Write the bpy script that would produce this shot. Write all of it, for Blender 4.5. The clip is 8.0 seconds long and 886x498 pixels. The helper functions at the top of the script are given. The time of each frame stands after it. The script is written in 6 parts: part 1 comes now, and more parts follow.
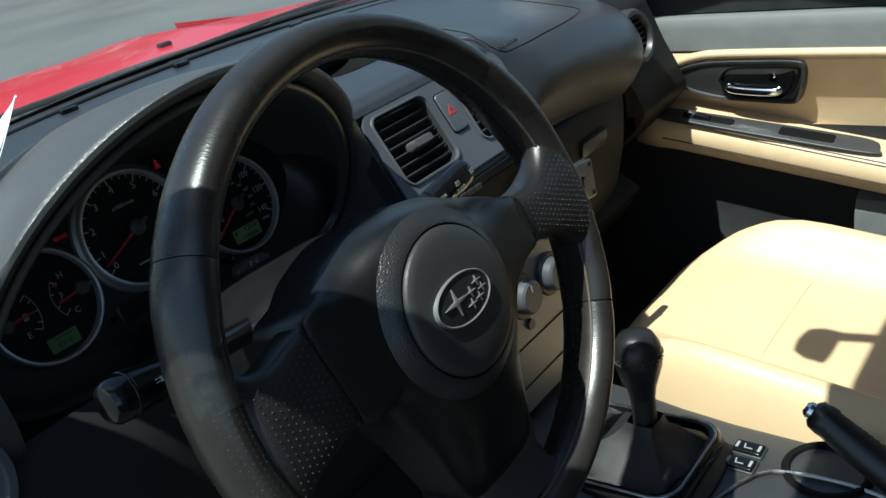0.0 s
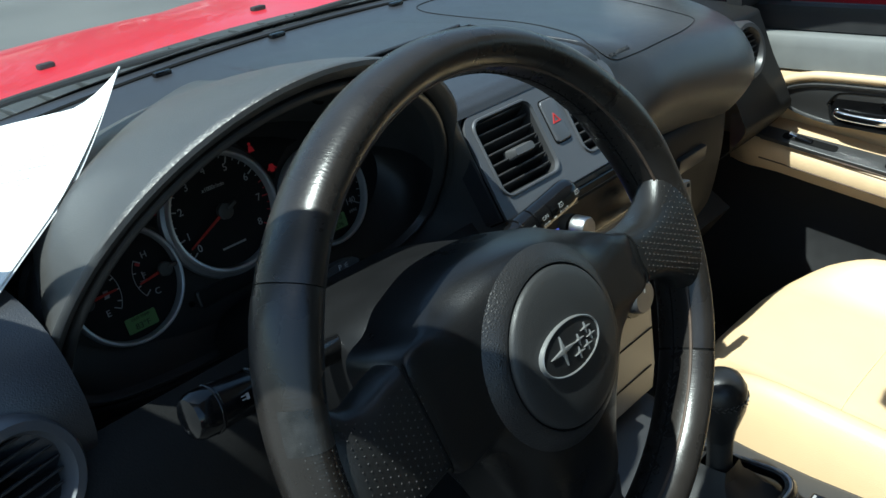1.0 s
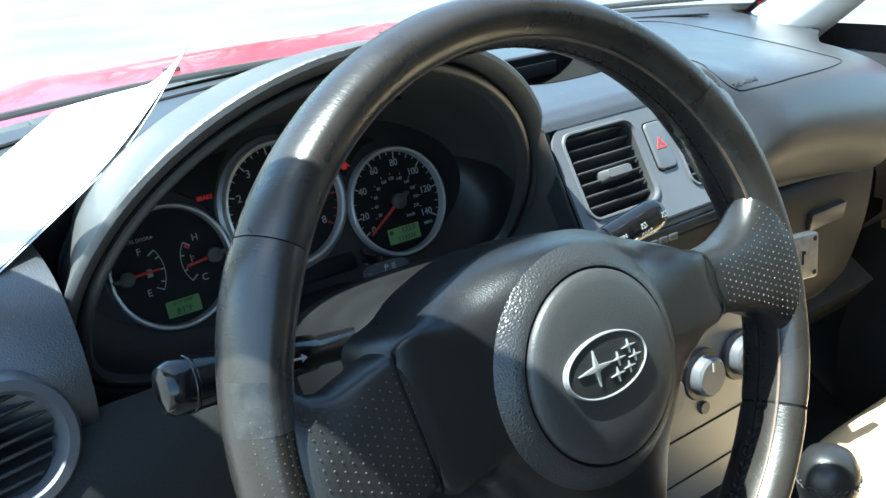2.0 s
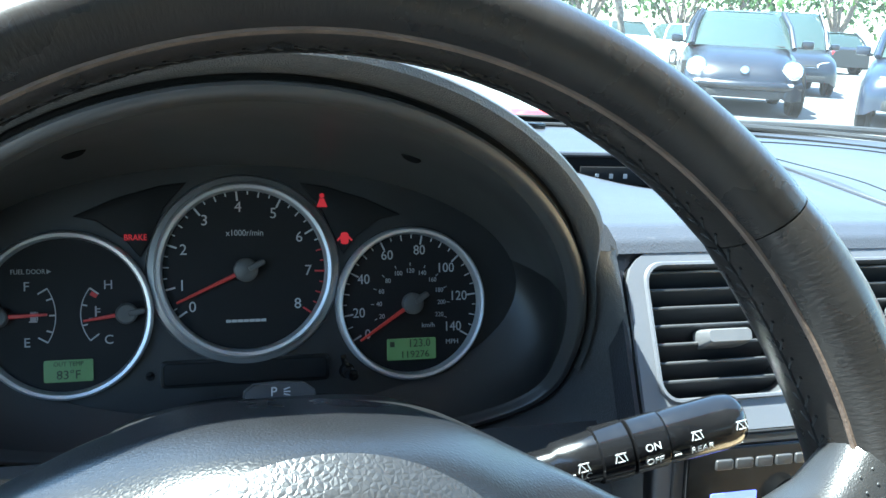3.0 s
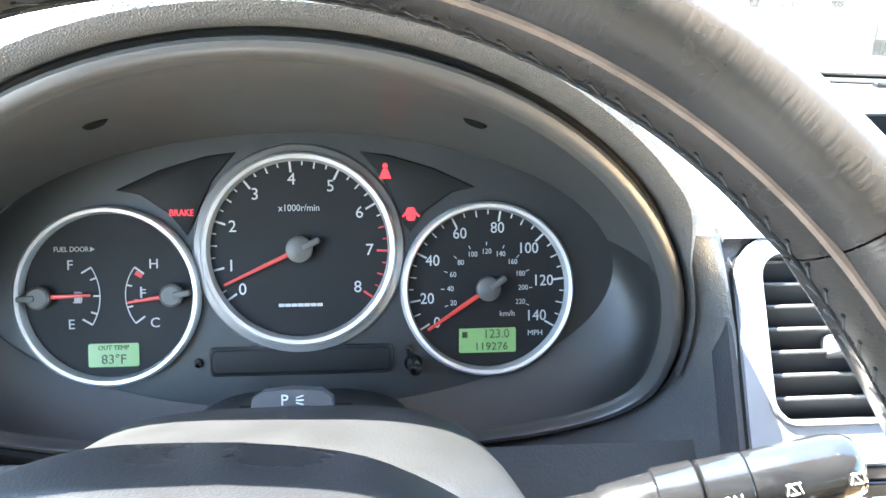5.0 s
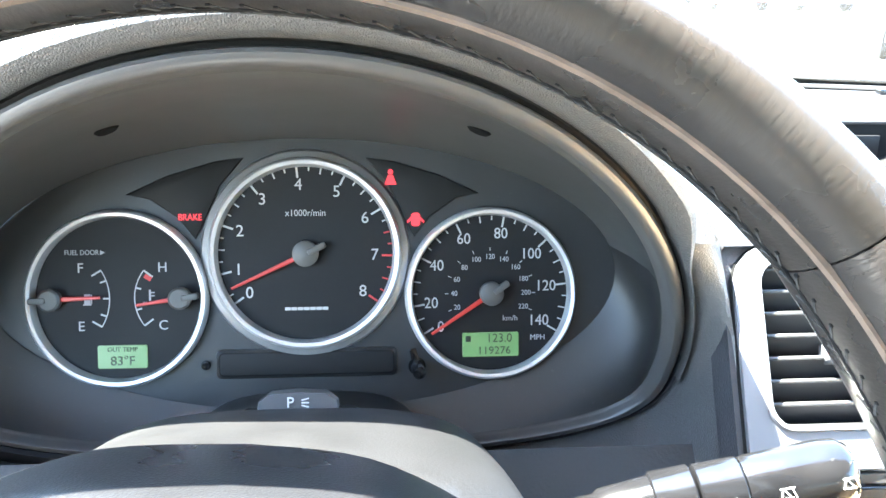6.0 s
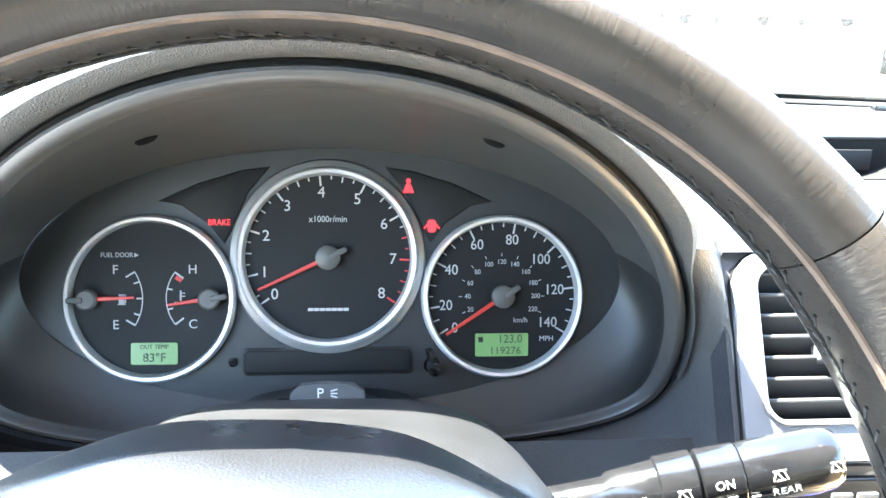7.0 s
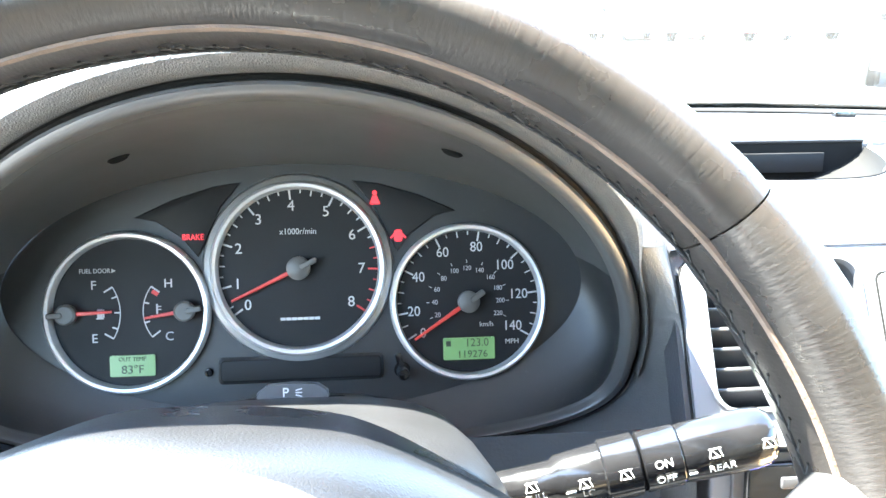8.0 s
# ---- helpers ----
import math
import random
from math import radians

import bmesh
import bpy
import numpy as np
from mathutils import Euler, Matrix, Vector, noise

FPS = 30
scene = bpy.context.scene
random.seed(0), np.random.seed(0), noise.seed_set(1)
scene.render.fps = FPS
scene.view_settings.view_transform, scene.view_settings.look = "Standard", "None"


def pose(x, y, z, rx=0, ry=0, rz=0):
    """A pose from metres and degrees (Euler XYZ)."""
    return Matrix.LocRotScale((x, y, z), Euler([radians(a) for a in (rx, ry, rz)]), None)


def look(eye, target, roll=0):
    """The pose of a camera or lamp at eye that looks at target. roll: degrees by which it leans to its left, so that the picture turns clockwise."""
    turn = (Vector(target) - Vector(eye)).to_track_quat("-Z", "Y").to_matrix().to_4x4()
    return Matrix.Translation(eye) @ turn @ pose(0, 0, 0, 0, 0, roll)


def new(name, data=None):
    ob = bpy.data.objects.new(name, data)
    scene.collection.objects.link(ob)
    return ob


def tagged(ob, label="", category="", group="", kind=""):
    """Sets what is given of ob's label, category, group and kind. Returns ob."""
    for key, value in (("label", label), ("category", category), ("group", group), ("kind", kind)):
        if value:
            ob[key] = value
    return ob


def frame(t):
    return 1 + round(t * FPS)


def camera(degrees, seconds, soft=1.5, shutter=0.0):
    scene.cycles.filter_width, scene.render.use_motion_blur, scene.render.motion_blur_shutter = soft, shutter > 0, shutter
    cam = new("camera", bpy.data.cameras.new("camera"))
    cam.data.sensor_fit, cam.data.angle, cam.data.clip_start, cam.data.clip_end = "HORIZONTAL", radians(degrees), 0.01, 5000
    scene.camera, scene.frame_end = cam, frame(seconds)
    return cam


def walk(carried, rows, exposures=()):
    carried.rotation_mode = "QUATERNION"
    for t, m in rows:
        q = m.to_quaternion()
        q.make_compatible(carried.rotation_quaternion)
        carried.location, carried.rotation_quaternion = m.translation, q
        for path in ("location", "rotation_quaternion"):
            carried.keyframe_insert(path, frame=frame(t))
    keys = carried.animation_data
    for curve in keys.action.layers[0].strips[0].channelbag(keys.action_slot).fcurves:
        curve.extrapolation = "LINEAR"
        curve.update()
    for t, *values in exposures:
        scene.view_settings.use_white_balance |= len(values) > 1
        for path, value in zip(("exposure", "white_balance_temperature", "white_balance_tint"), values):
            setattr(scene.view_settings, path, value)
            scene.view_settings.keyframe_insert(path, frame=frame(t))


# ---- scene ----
cam = camera(53.0, 8.0, soft=1.5)
# seconds, eye, target, roll
PATH = [
    (0, (-0.376, -0.707, 1.16), (0.965, 0.524, 0.332), -12.0),
    (0.5, (-0.372, -0.669, 1.189), (0.907, 0.623, 0.354), -9.4),
    (1, (-0.36, -0.651, 1.185), (0.88, 0.655, 0.315), -7.2),
    (1.2, (-0.358, -0.647, 1.173), (0.871, 0.685, 0.329), -7.5),
    (2.3, (-0.207, -0.659, 1.084), (0.752, 0.974, 0.439), -2.9),
    (2.5, (-0.136, -0.617, 1.06), (0.785, 1.065, 0.489), -0.8),
    (2.7, (-0.076, -0.586, 1.043), (0.7, 1.194, 0.562), 0.1),
    (3, (-0.038, -0.537, 1.054), (0.529, 1.317, 0.56), 3.3),
    (3.2, (-0.001, -0.519, 1.057), (0.382, 1.383, 0.568), 2.1),
    (3.5, (0.021, -0.495, 1.059), (0.229, 1.432, 0.564), 1.1),
    (4, (0.028, -0.469, 1.058), (0.18, 1.452, 0.523), 1.1),
    (4.5, (0.029, -0.476, 1.051), (0.218, 1.437, 0.499), 1.4),
    (4.7, (0.03, -0.474, 1.048), (0.224, 1.43, 0.471), 1.0),
    (5.8, (0.034, -0.483, 1.054), (0.225, 1.411, 0.438), 0.7),
    (6, (0.032, -0.482, 1.053), (0.211, 1.418, 0.456), 1.0),
    (6.5, (0.026, -0.488, 1.055), (0.196, 1.417, 0.471), 0.9),
    (7, (0.021, -0.51, 1.058), (0.199, 1.398, 0.485), 1.4),
    (7.5, (0.018, -0.529, 1.059), (0.199, 1.385, 0.508), 0.9),
    (8, (0.037, -0.534, 1.055), (0.226, 1.387, 0.532), -0.1),
]
EXPOSURES = [(0, 0.6, 5750, -4), (1.2, 0.95, 5650, -5), (2.3, 3.05, 5600, -6), (3.0, 3.4, 5500, -5), (3.5, 4.65, 5700, -3), (4.0, 5.55, 6050, 1), (4.5, 5.8, 6300, 4), (8, 5.73, 6300, 4)]
walk(cam, [(t, look(eye, target, roll)) for t, eye, target, roll in PATH], EXPOSURES)

# ---- light ----
SUN = Vector((-0.45, 0.08, 1.0)).normalized()
world = bpy.data.worlds.new("sky")
scene.world = world
world.use_nodes = True
wn = world.node_tree.nodes
sky = wn.new("ShaderNodeTexSky")
sky.sky_type, sky.sun_disc = "NISHITA", False
sky.sun_elevation = math.asin(SUN.z)
sky.sun_rotation = math.atan2(SUN.x, SUN.y)
world.node_tree.links.new(sky.outputs[0], wn["Background"].inputs[0])
wn["Background"].inputs[1].default_value = 0.10
sun_lamp = bpy.data.lights.new("sun", "SUN")
sun_lamp.energy, sun_lamp.angle, sun_lamp.color = 5.0, radians(0.6), (1.0, 0.95, 0.86)
new("sun", sun_lamp).matrix_world = look(SUN * 30, (0, 0, 0))


# ---- materials ----
def material(name, colour, rough=0.5, metal=0.0, grain=0.0, grain_size=900.0, mottle=0.15, mottle_size=30.0, coat=0.0, spec=0.5, glow=0.0, dust=0.0, pattern="noise"):
    """A surface with colour variation at two scales, uneven gloss and fine relief; sizes in cells a metre."""
    m = bpy.data.materials.new(name)
    m.use_nodes = True
    n, l = m.node_tree.nodes, m.node_tree.links
    b = n["Principled BSDF"]
    b.inputs["Roughness"].default_value = rough
    b.inputs["Metallic"].default_value = metal
    b.inputs["Specular IOR Level"].default_value = spec
    b.inputs["Coat Weight"].default_value = coat
    b.inputs["Coat Roughness"].default_value = 0.04
    co = n.new("ShaderNodeTexCoord")
    big = n.new("ShaderNodeTexNoise")
    big.inputs["Scale"].default_value, big.inputs["Detail"].default_value = mottle_size, 5
    l.new(co.outputs["Object"], big.inputs["Vector"])
    ramp = n.new("ShaderNodeMapRange")
    ramp.inputs[1].default_value, ramp.inputs[2].default_value = 0.3, 0.7
    ramp.inputs[3].default_value, ramp.inputs[4].default_value = 1 - mottle, 1 + mottle
    l.new(big.outputs[0], ramp.inputs[0])
    mul = n.new("ShaderNodeMix")
    mul.data_type, mul.blend_type = "RGBA", "MULTIPLY"
    mul.inputs[0].default_value = 1
    mul.inputs[6].default_value = (*colour, 1)
    l.new(ramp.outputs[0], mul.inputs[7])
    last = mul.outputs[2]
    if dust:
        specks = n.new("ShaderNodeTexNoise")
        specks.inputs["Scale"].default_value, specks.inputs["Detail"].default_value = 260, 3
        l.new(co.outputs["Object"], specks.inputs["Vector"])
        cut = n.new("ShaderNodeMapRange")
        cut.inputs[1].default_value, cut.inputs[2].default_value = 0.66, 0.78
        cut.inputs[4].default_value = dust
        l.new(specks.outputs[0], cut.inputs[0])
        lay = n.new("ShaderNodeMix")
        lay.data_type = "RGBA"
        lay.inputs[7].default_value = (0.42, 0.40, 0.36, 1)
        l.new(cut.outputs[0], lay.inputs[0])
        l.new(last, lay.inputs[6])
        last = lay.outputs[2]
    l.new(last, b.inputs["Base Color"])
    gloss = n.new("ShaderNodeMapRange")
    gloss.inputs[1].default_value, gloss.inputs[2].default_value = 0.3, 0.7
    gloss.inputs[3].default_value, gloss.inputs[4].default_value = max(0.02, rough - min(0.07, 0.5 * mottle)), min(1, rough + min(0.07, 0.5 * mottle))
    l.new(big.outputs[0], gloss.inputs[0])
    l.new(gloss.outputs[0], b.inputs["Roughness"])
    if grain:
        if pattern == "leather":
            fine = n.new("ShaderNodeTexVoronoi")
            fine.feature = "DISTANCE_TO_EDGE"
            warp = n.new("ShaderNodeTexNoise")
            warp.inputs["Scale"].default_value = grain_size * 0.6
            l.new(co.outputs["Object"], warp.inputs["Vector"])
            add = n.new("ShaderNodeVectorMath")
            add.operation = "MULTIPLY_ADD"
            add.inputs[1].default_value = (0.0012,) * 3
            l.new(warp.outputs[1], add.inputs[0])
            l.new(co.outputs["Object"], add.inputs[2])
            l.new(add.outputs[0], fine.inputs["Vector"])
        elif pattern == "rim":
            # creases that run across a wheel's rim
            sep, turn, comb = n.new("ShaderNodeSeparateXYZ"), n.new("ShaderNodeMath"), n.new("ShaderNodeCombineXYZ")
            turn.operation = "ARCTAN2"
            l.new(co.outputs["Object"], sep.inputs[0])
            l.new(sep.outputs[1], turn.inputs[0])
            l.new(sep.outputs[0], turn.inputs[1])
            l.new(turn.outputs[0], comb.inputs[0])
            l.new(sep.outputs[2], comb.inputs[1])
            size = n.new("ShaderNodeVectorMath")
            size.operation = "MULTIPLY"
            size.inputs[1].default_value = (0.17 * 2.0, 0.8, 0.0)
            l.new(comb.outputs[0], size.inputs[0])
            fine = n.new("ShaderNodeTexNoise")
            fine.inputs["Detail"].default_value = 5
            l.new(size.outputs[0], fine.inputs["Vector"])
        else:
            fine = n.new("ShaderNodeTexNoise")
            fine.inputs["Detail"].default_value = 3
            l.new(co.outputs["Object"], fine.inputs["Vector"])
        fine.inputs["Scale"].default_value = grain_size
        bump = n.new("ShaderNodeBump")
        bump.inputs["Strength"].default_value, bump.inputs["Distance"].default_value = min(1.0, grain), 0.0006 if grain < 0.8 else 0.0010
        l.new(fine.outputs[0], bump.inputs["Height"])
        l.new(bump.outputs[0], b.inputs["Normal"])
    if glow:
        b.inputs["Emission Color"].default_value = (*colour, 1)
        b.inputs["Emission Strength"].default_value = glow
    return m


def glass(name, tint=(1, 1, 1), gloss=1.0, haze=0.0):
    m = bpy.data.materials.new(name)
    m.use_nodes = True
    n, l = m.node_tree.nodes, m.node_tree.links
    out = n["Material Output"]
    n.remove(n["Principled BSDF"])
    clear, shine, mix, fr = n.new("ShaderNodeBsdfTransparent"), n.new("ShaderNodeBsdfGlossy"), n.new("ShaderNodeMixShader"), n.new("ShaderNodeLayerWeight")
    clear.inputs[0].default_value = (*tint, 1)
    shine.inputs[0].default_value, shine.inputs[1].default_value = (1, 1, 1, 1), 0.01
    fr.inputs[0].default_value = 0.5
    steep = n.new("ShaderNodeMath")
    steep.operation = "POWER"
    steep.inputs[1].default_value = 4.5
    part_ = n.new("ShaderNodeMath")
    part_.operation = "MULTIPLY_ADD"
    part_.inputs[1].default_value, part_.inputs[2].default_value = 0.7 * gloss, 0.04 * gloss
    l.new(fr.outputs[1], steep.inputs[0])
    l.new(steep.outputs[0], part_.inputs[0])
    l.new(part_.outputs[0], mix.inputs[0])
    l.new(clear.outputs[0], mix.inputs[1])
    l.new(shine.outputs[0], mix.inputs[2])
    last = mix.outputs[0]
    if haze:
        # a film of dust that scatters the light coming through, thicker in patches
        film, veil, tex, amount = n.new("ShaderNodeBsdfTranslucent"), n.new("ShaderNodeMixShader"), n.new("ShaderNodeTexNoise"), n.new("ShaderNodeMapRange")
        film.inputs[0].default_value = (0.9, 0.9, 0.88, 1)
        tex.inputs["Scale"].default_value, tex.inputs["Detail"].default_value = 7.0, 6
        amount.inputs[1].default_value, amount.inputs[2].default_value = 0.3, 0.7
        amount.inputs[3].default_value, amount.inputs[4].default_value = haze * 0.7, haze * 1.3
        l.new(tex.outputs[0], amount.inputs[0])
        l.new(amount.outputs[0], veil.inputs[0])
        l.new(last, veil.inputs[1])
        l.new(film.outputs[0], veil.inputs[2])
        last = veil.outputs[0]
    l.new(last, out.inputs[0])
    return m


LEATHER = material("black_leather", (0.015, 0.0148, 0.015), 0.30, grain=0.22, grain_size=1300, pattern="leather", mottle=0.06, mottle_size=60)
RIM = material("creased_black_leather", (0.019, 0.0165, 0.0148), 0.29, grain=0.24, grain_size=420, pattern="rim", mottle=0.13, mottle_size=38)
SOFT = material("soft_black_leather", (0.014, 0.014, 0.014), 0.58, grain=0.4, grain_size=900, pattern="leather", mottle=0.2, mottle_size=40)
WORN = material("worn_leather", (0.042, 0.041, 0.040), 0.45, grain=0.35, grain_size=800, pattern="leather", mottle=0.4, mottle_size=200)
SEAM = material("brown_leather_edge", (0.085, 0.058, 0.042), 0.6, grain=0.4, mottle=0.25, mottle_size=150)
THREAD = material("dark_thread", (0.019, 0.018, 0.0175), 0.7, grain=0.5)
DASH = material("dashboard_vinyl", (0.029, 0.030, 0.034), 0.34, grain=0.5, grain_size=520, pattern="leather", mottle=0.06, mottle_size=14, dust=0.05, spec=0.55)
DASH_LOW = material("dashboard_lower_plastic", (0.0105, 0.0104, 0.0104), 0.55, grain=0.4, grain_size=600, mottle=0.12, mottle_size=12, spec=0.22)
HOOD_SKIN = material("binnacle_vinyl", (0.060, 0.0588, 0.0575), 0.33, grain=0.7, grain_size=760, pattern="leather", mottle=0.05, mottle_size=20, dust=0.03, spec=0.8)
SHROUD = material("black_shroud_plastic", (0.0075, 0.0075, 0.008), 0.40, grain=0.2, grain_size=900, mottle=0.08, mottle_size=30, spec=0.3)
SMOOTH = material("smooth_dark_plastic", (0.036, 0.036, 0.0375), 0.38, grain=0.08, grain_size=1500, mottle=0.05, mottle_size=18, dust=0.03)
HUBSKIN = material("airbag_cover_vinyl", (0.007, 0.0071, 0.0078), 0.30, grain=0.22, grain_size=800, pattern="leather", mottle=0.08, mottle_size=20, spec=0.45)
RINGSKIN = material("coarse_grained_vinyl", (0.020, 0.020, 0.021), 0.33, grain=0.6, grain_size=560, pattern="leather", mottle=0.08, mottle_size=20)
# Upper funnel's sheen and the sides' shade are put into these two colours.
FUNNEL_LIT = material("funnel_plastic", (0.054, 0.053, 0.052), 0.38, grain=0.05, grain_size=1500, mottle=0.08, mottle_size=18, dust=0.03)
FUNNEL_SHADE = material("lower_funnel_plastic", (0.0145, 0.0144, 0.0145), 0.45, grain=0.05, grain_size=1500, mottle=0.08, mottle_size=18, dust=0.03)
LOCKMETAL = material("dull_lock_steel", (0.20, 0.20, 0.205), 0.38, metal=0.9, grain=0.2, mottle=0.2, mottle_size=120)
PADSKIN = material("centre_pad_vinyl", (0.026, 0.026, 0.026), 0.5, grain=0.3, grain_size=1100, mottle=0.08, mottle_size=20)
EMBLEM = material("satin_silver_emblem", (0.29, 0.29, 0.285), 0.30, metal=0.5, mottle=0.05)
BEAD = material("binnacle_bead_plastic", (0.050, 0.048, 0.046), 0.36, grain=0.08, mottle=0.04)
FACE = material("cluster_face_black", (0.0125, 0.0125, 0.013), 0.45, grain=0.1, grain_size=2000, mottle=0.1, dust=0.02)
DIAL = material("dial_black", (0.0045, 0.0045, 0.0050), 0.6, mottle=0.08, spec=0.25)
BLACK = material("gap_black", (0.005, 0.005, 0.005), 0.8, mottle=0.1, spec=0.12)
GLOSSY = material("glossy_black_plastic", (0.005, 0.005, 0.0055), 0.15, grain=0.03, mottle=0.15, mottle_size=80, dust=0.012)
RING = material("satin_silver_ring", (0.48, 0.48, 0.49), 0.34, metal=0.55, mottle=0.06)
RING_IN = material("satin_silver_bezel", (0.26, 0.26, 0.265), 0.40, metal=0.6, mottle=0.06)
CHROME = material("chrome", (0.75, 0.76, 0.78), 0.09, metal=1.0, mottle=0.05)
STEEL = material("brushed_steel", (0.42, 0.42, 0.43), 0.32, metal=1.0, grain=0.15, mottle=0.15, mottle_size=90)
TRIM = material("silver_grey_trim", (0.112, 0.115, 0.126), 0.40, metal=0.35, grain=0.06, mottle=0.06, mottle_size=12, dust=0.05)
WHITE = material("white_print", (0.35, 0.35, 0.345), 0.6, mottle=0.04)
PALE = material("grey_print", (0.30, 0.30, 0.30), 0.6, mottle=0.04)
REDPRINT = material("red_print", (0.42, 0.03, 0.03), 0.6, mottle=0.05)
NEEDLE = material("red_needle", (0.16, 0.012, 0.009), 0.4, mottle=0.05, glow=0.042)
HUB = material("needle_cap_grey", (0.055, 0.053, 0.05), 0.5, grain=0.05)
LAMP = material("warning_lamp_red", (0.22, 0.008, 0.012), 0.5, mottle=0.0, glow=0.16)
LCD = material("green_display", (0.038, 0.080, 0.033), 0.35, mottle=0.05, glow=0.068)
LCDINK = material("display_digit", (0.004, 0.010, 0.005), 0.6, mottle=0.02)
TAB = material("vent_tab_grey", (0.075, 0.075, 0.078), 0.40, grain=0.05)
TAN = material("tan_seat_leather", (0.66, 0.48, 0.28), 0.5, grain=0.30, grain_size=420, pattern="leather", mottle=0.04, mottle_size=10)
STITCH = material("tan_thread", (0.66, 0.50, 0.30), 0.8, mottle=0.2)
TAN_DOOR = material("beige_door_vinyl", (0.62, 0.46, 0.28), 0.5, grain=0.3, grain_size=420, pattern="leather", mottle=0.05)
DOOR_GREY = material("grey_door_vinyl", (0.125, 0.130, 0.128), 0.6, grain=0.4, grain_size=500, pattern="leather", mottle=0.08)
DOOR_DARK = material("dark_door_plastic", (0.04, 0.04, 0.041), 0.4, grain=0.1, mottle=0.1)
CARPET = material("black_carpet", (0.018, 0.018, 0.018), 0.95, grain=0.9, grain_size=500, mottle=0.3, mottle_size=120)
HEADLINER = material("grey_headliner", (0.36, 0.35, 0.33), 0.9, grain=0.4, mottle=0.05)
PILLAR = material("light_pillar_trim", (0.55, 0.54, 0.51), 0.6, grain=0.2, mottle=0.04)
REDPAINT = material("red_car_paint", (0.55, 0.010, 0.024), 0.35, coat=0.35, mottle=0.02, spec=0.35)
RUBBER = material("black_rubber", (0.014, 0.014, 0.015), 0.65, grain=0.3, mottle=0.2)
COWL = material("cowl_grille_plastic", (0.035, 0.037, 0.037), 0.6, grain=0.3, mottle=0.25, dust=0.25)
PAPER = material("white_paper", (0.82, 0.82, 0.80), 0.75, mottle=0.02)
INK = material("grey_ink", (0.35, 0.35, 0.36), 0.8, mottle=0.05)
GLASS = glass("windscreen_glass", (0.93, 0.97, 0.95), 1.0, 0.008)
TINTED = glass("tinted_rear_glass", (0.10, 0.115, 0.11), 0.6)


# ---- building helpers ----
def thing(name, m, label, category, group="", kind=""):
    ob = new(name)
    ob.empty_display_size = 0.02
    ob.matrix_world = m
    return tagged(ob, label, category, group, kind)


def finish(me, material_, angle=38):
    me.materials.append(material_)
    me.polygons.foreach_set("use_smooth", [True] * len(me.polygons))
    me.set_sharp_from_angle(angle=radians(angle))
    return me


def part(name, bm, material_, parent=None, label="", angle=38):
    """Links a bmesh as one mesh object under a thing or part."""
    me = bpy.data.meshes.new(name)
    bmesh.ops.recalc_face_normals(bm, faces=bm.faces)
    bm.to_mesh(me)
    bm.free()
    ob = new(name, finish(me, material_, angle))
    ob.parent = parent
    return tagged(ob, label)


def surf(rings, around=False, caps=False):
    """A skin over rings of points; around: each ring closes on itself."""
    bm = bmesh.new()
    vs = [[bm.verts.new(p) for p in r] for r in rings]
    k = len(vs[0])
    for a, b in zip(vs, vs[1:]):
        for j in range(k if around else k - 1):
            q = (a[j], a[(j + 1) % k], b[(j + 1) % k], b[j])
            bm.faces.new(q)
    if caps:
        bm.faces.new(vs[0])
        bm.faces.new(list(reversed(vs[-1])))
    return bm


def lathe(profile, n=48, m=None):
    rings = [[Vector((r * math.cos(2 * math.pi * k / n), r * math.sin(2 * math.pi * k / n), z)) for k in range(n)] for r, z in profile]
    bm = surf(rings, around=True)
    if profile[0][0] < 1e-6 or profile[-1][0] < 1e-6:
        bmesh.ops.remove_doubles(bm, verts=bm.verts, dist=1e-6)
    if m:
        bm.transform(m)
    return bm


def rbox(sx, sy, sz, b=0.003, m=None, seg=2):
    bm = bmesh.new()
    bmesh.ops.create_cube(bm, size=1)
    bmesh.ops.scale(bm, vec=(sx, sy, sz), verts=bm.verts)
    if b:
        bmesh.ops.bevel(bm, geom=bm.edges[:], offset=b, segments=seg, profile=0.6, affect="EDGES")
    if m:
        bm.transform(m)
    return bm


def slab(outline, z0, z1, b=0.0, m=None):
    """An outline in the xy plane given depth from z0 up to z1, with its upper edge rounded by b."""
    rings = []
    c = sum((Vector((x, y)) for x, y in outline), Vector((0, 0))) / len(outline)
    steps = [(0, z0), (0, z1 - b)] + [(b * (1 - math.cos(a)), z1 - b + b * math.sin(a)) for a in (math.pi / 6, math.pi / 3, math.pi / 2)] if b else [(0, z0), (0, z1)]
    pts = [Vector(p) for p in outline]
    k = len(pts)
    area = sum(pts[i].x * pts[(i + 1) % k].y - pts[(i + 1) % k].x * pts[i].y for i in range(k))
    sign = 1 if area > 0 else -1
    for d, z in steps:
        ring = []
        for i in range(k):
            e = (pts[(i + 1) % k] - pts[i - 1]).normalized()
            nn = Vector((-e.y, e.x)) * sign
            p = pts[i] + nn * d
            ring.append(Vector((p.x, p.y, z)))
        rings.append(ring)
    bm = surf(rings, around=True, caps=True)
    if m:
        bm.transform(m)
    return bm


def rrect(w, h, r, n=5, cx=0.0, cy=0.0):
    out = []
    for qx, qy, a0 in ((1, 1, 0), (-1, 1, 90), (-1, -1, 180), (1, -1, 270)):
        for k in range(n + 1):
            a = radians(a0 + 90 * k / n)
            out.append((cx + qx * (w / 2 - r) + r * math.cos(a), cy + qy * (h / 2 - r) + r * math.sin(a)))
    return out


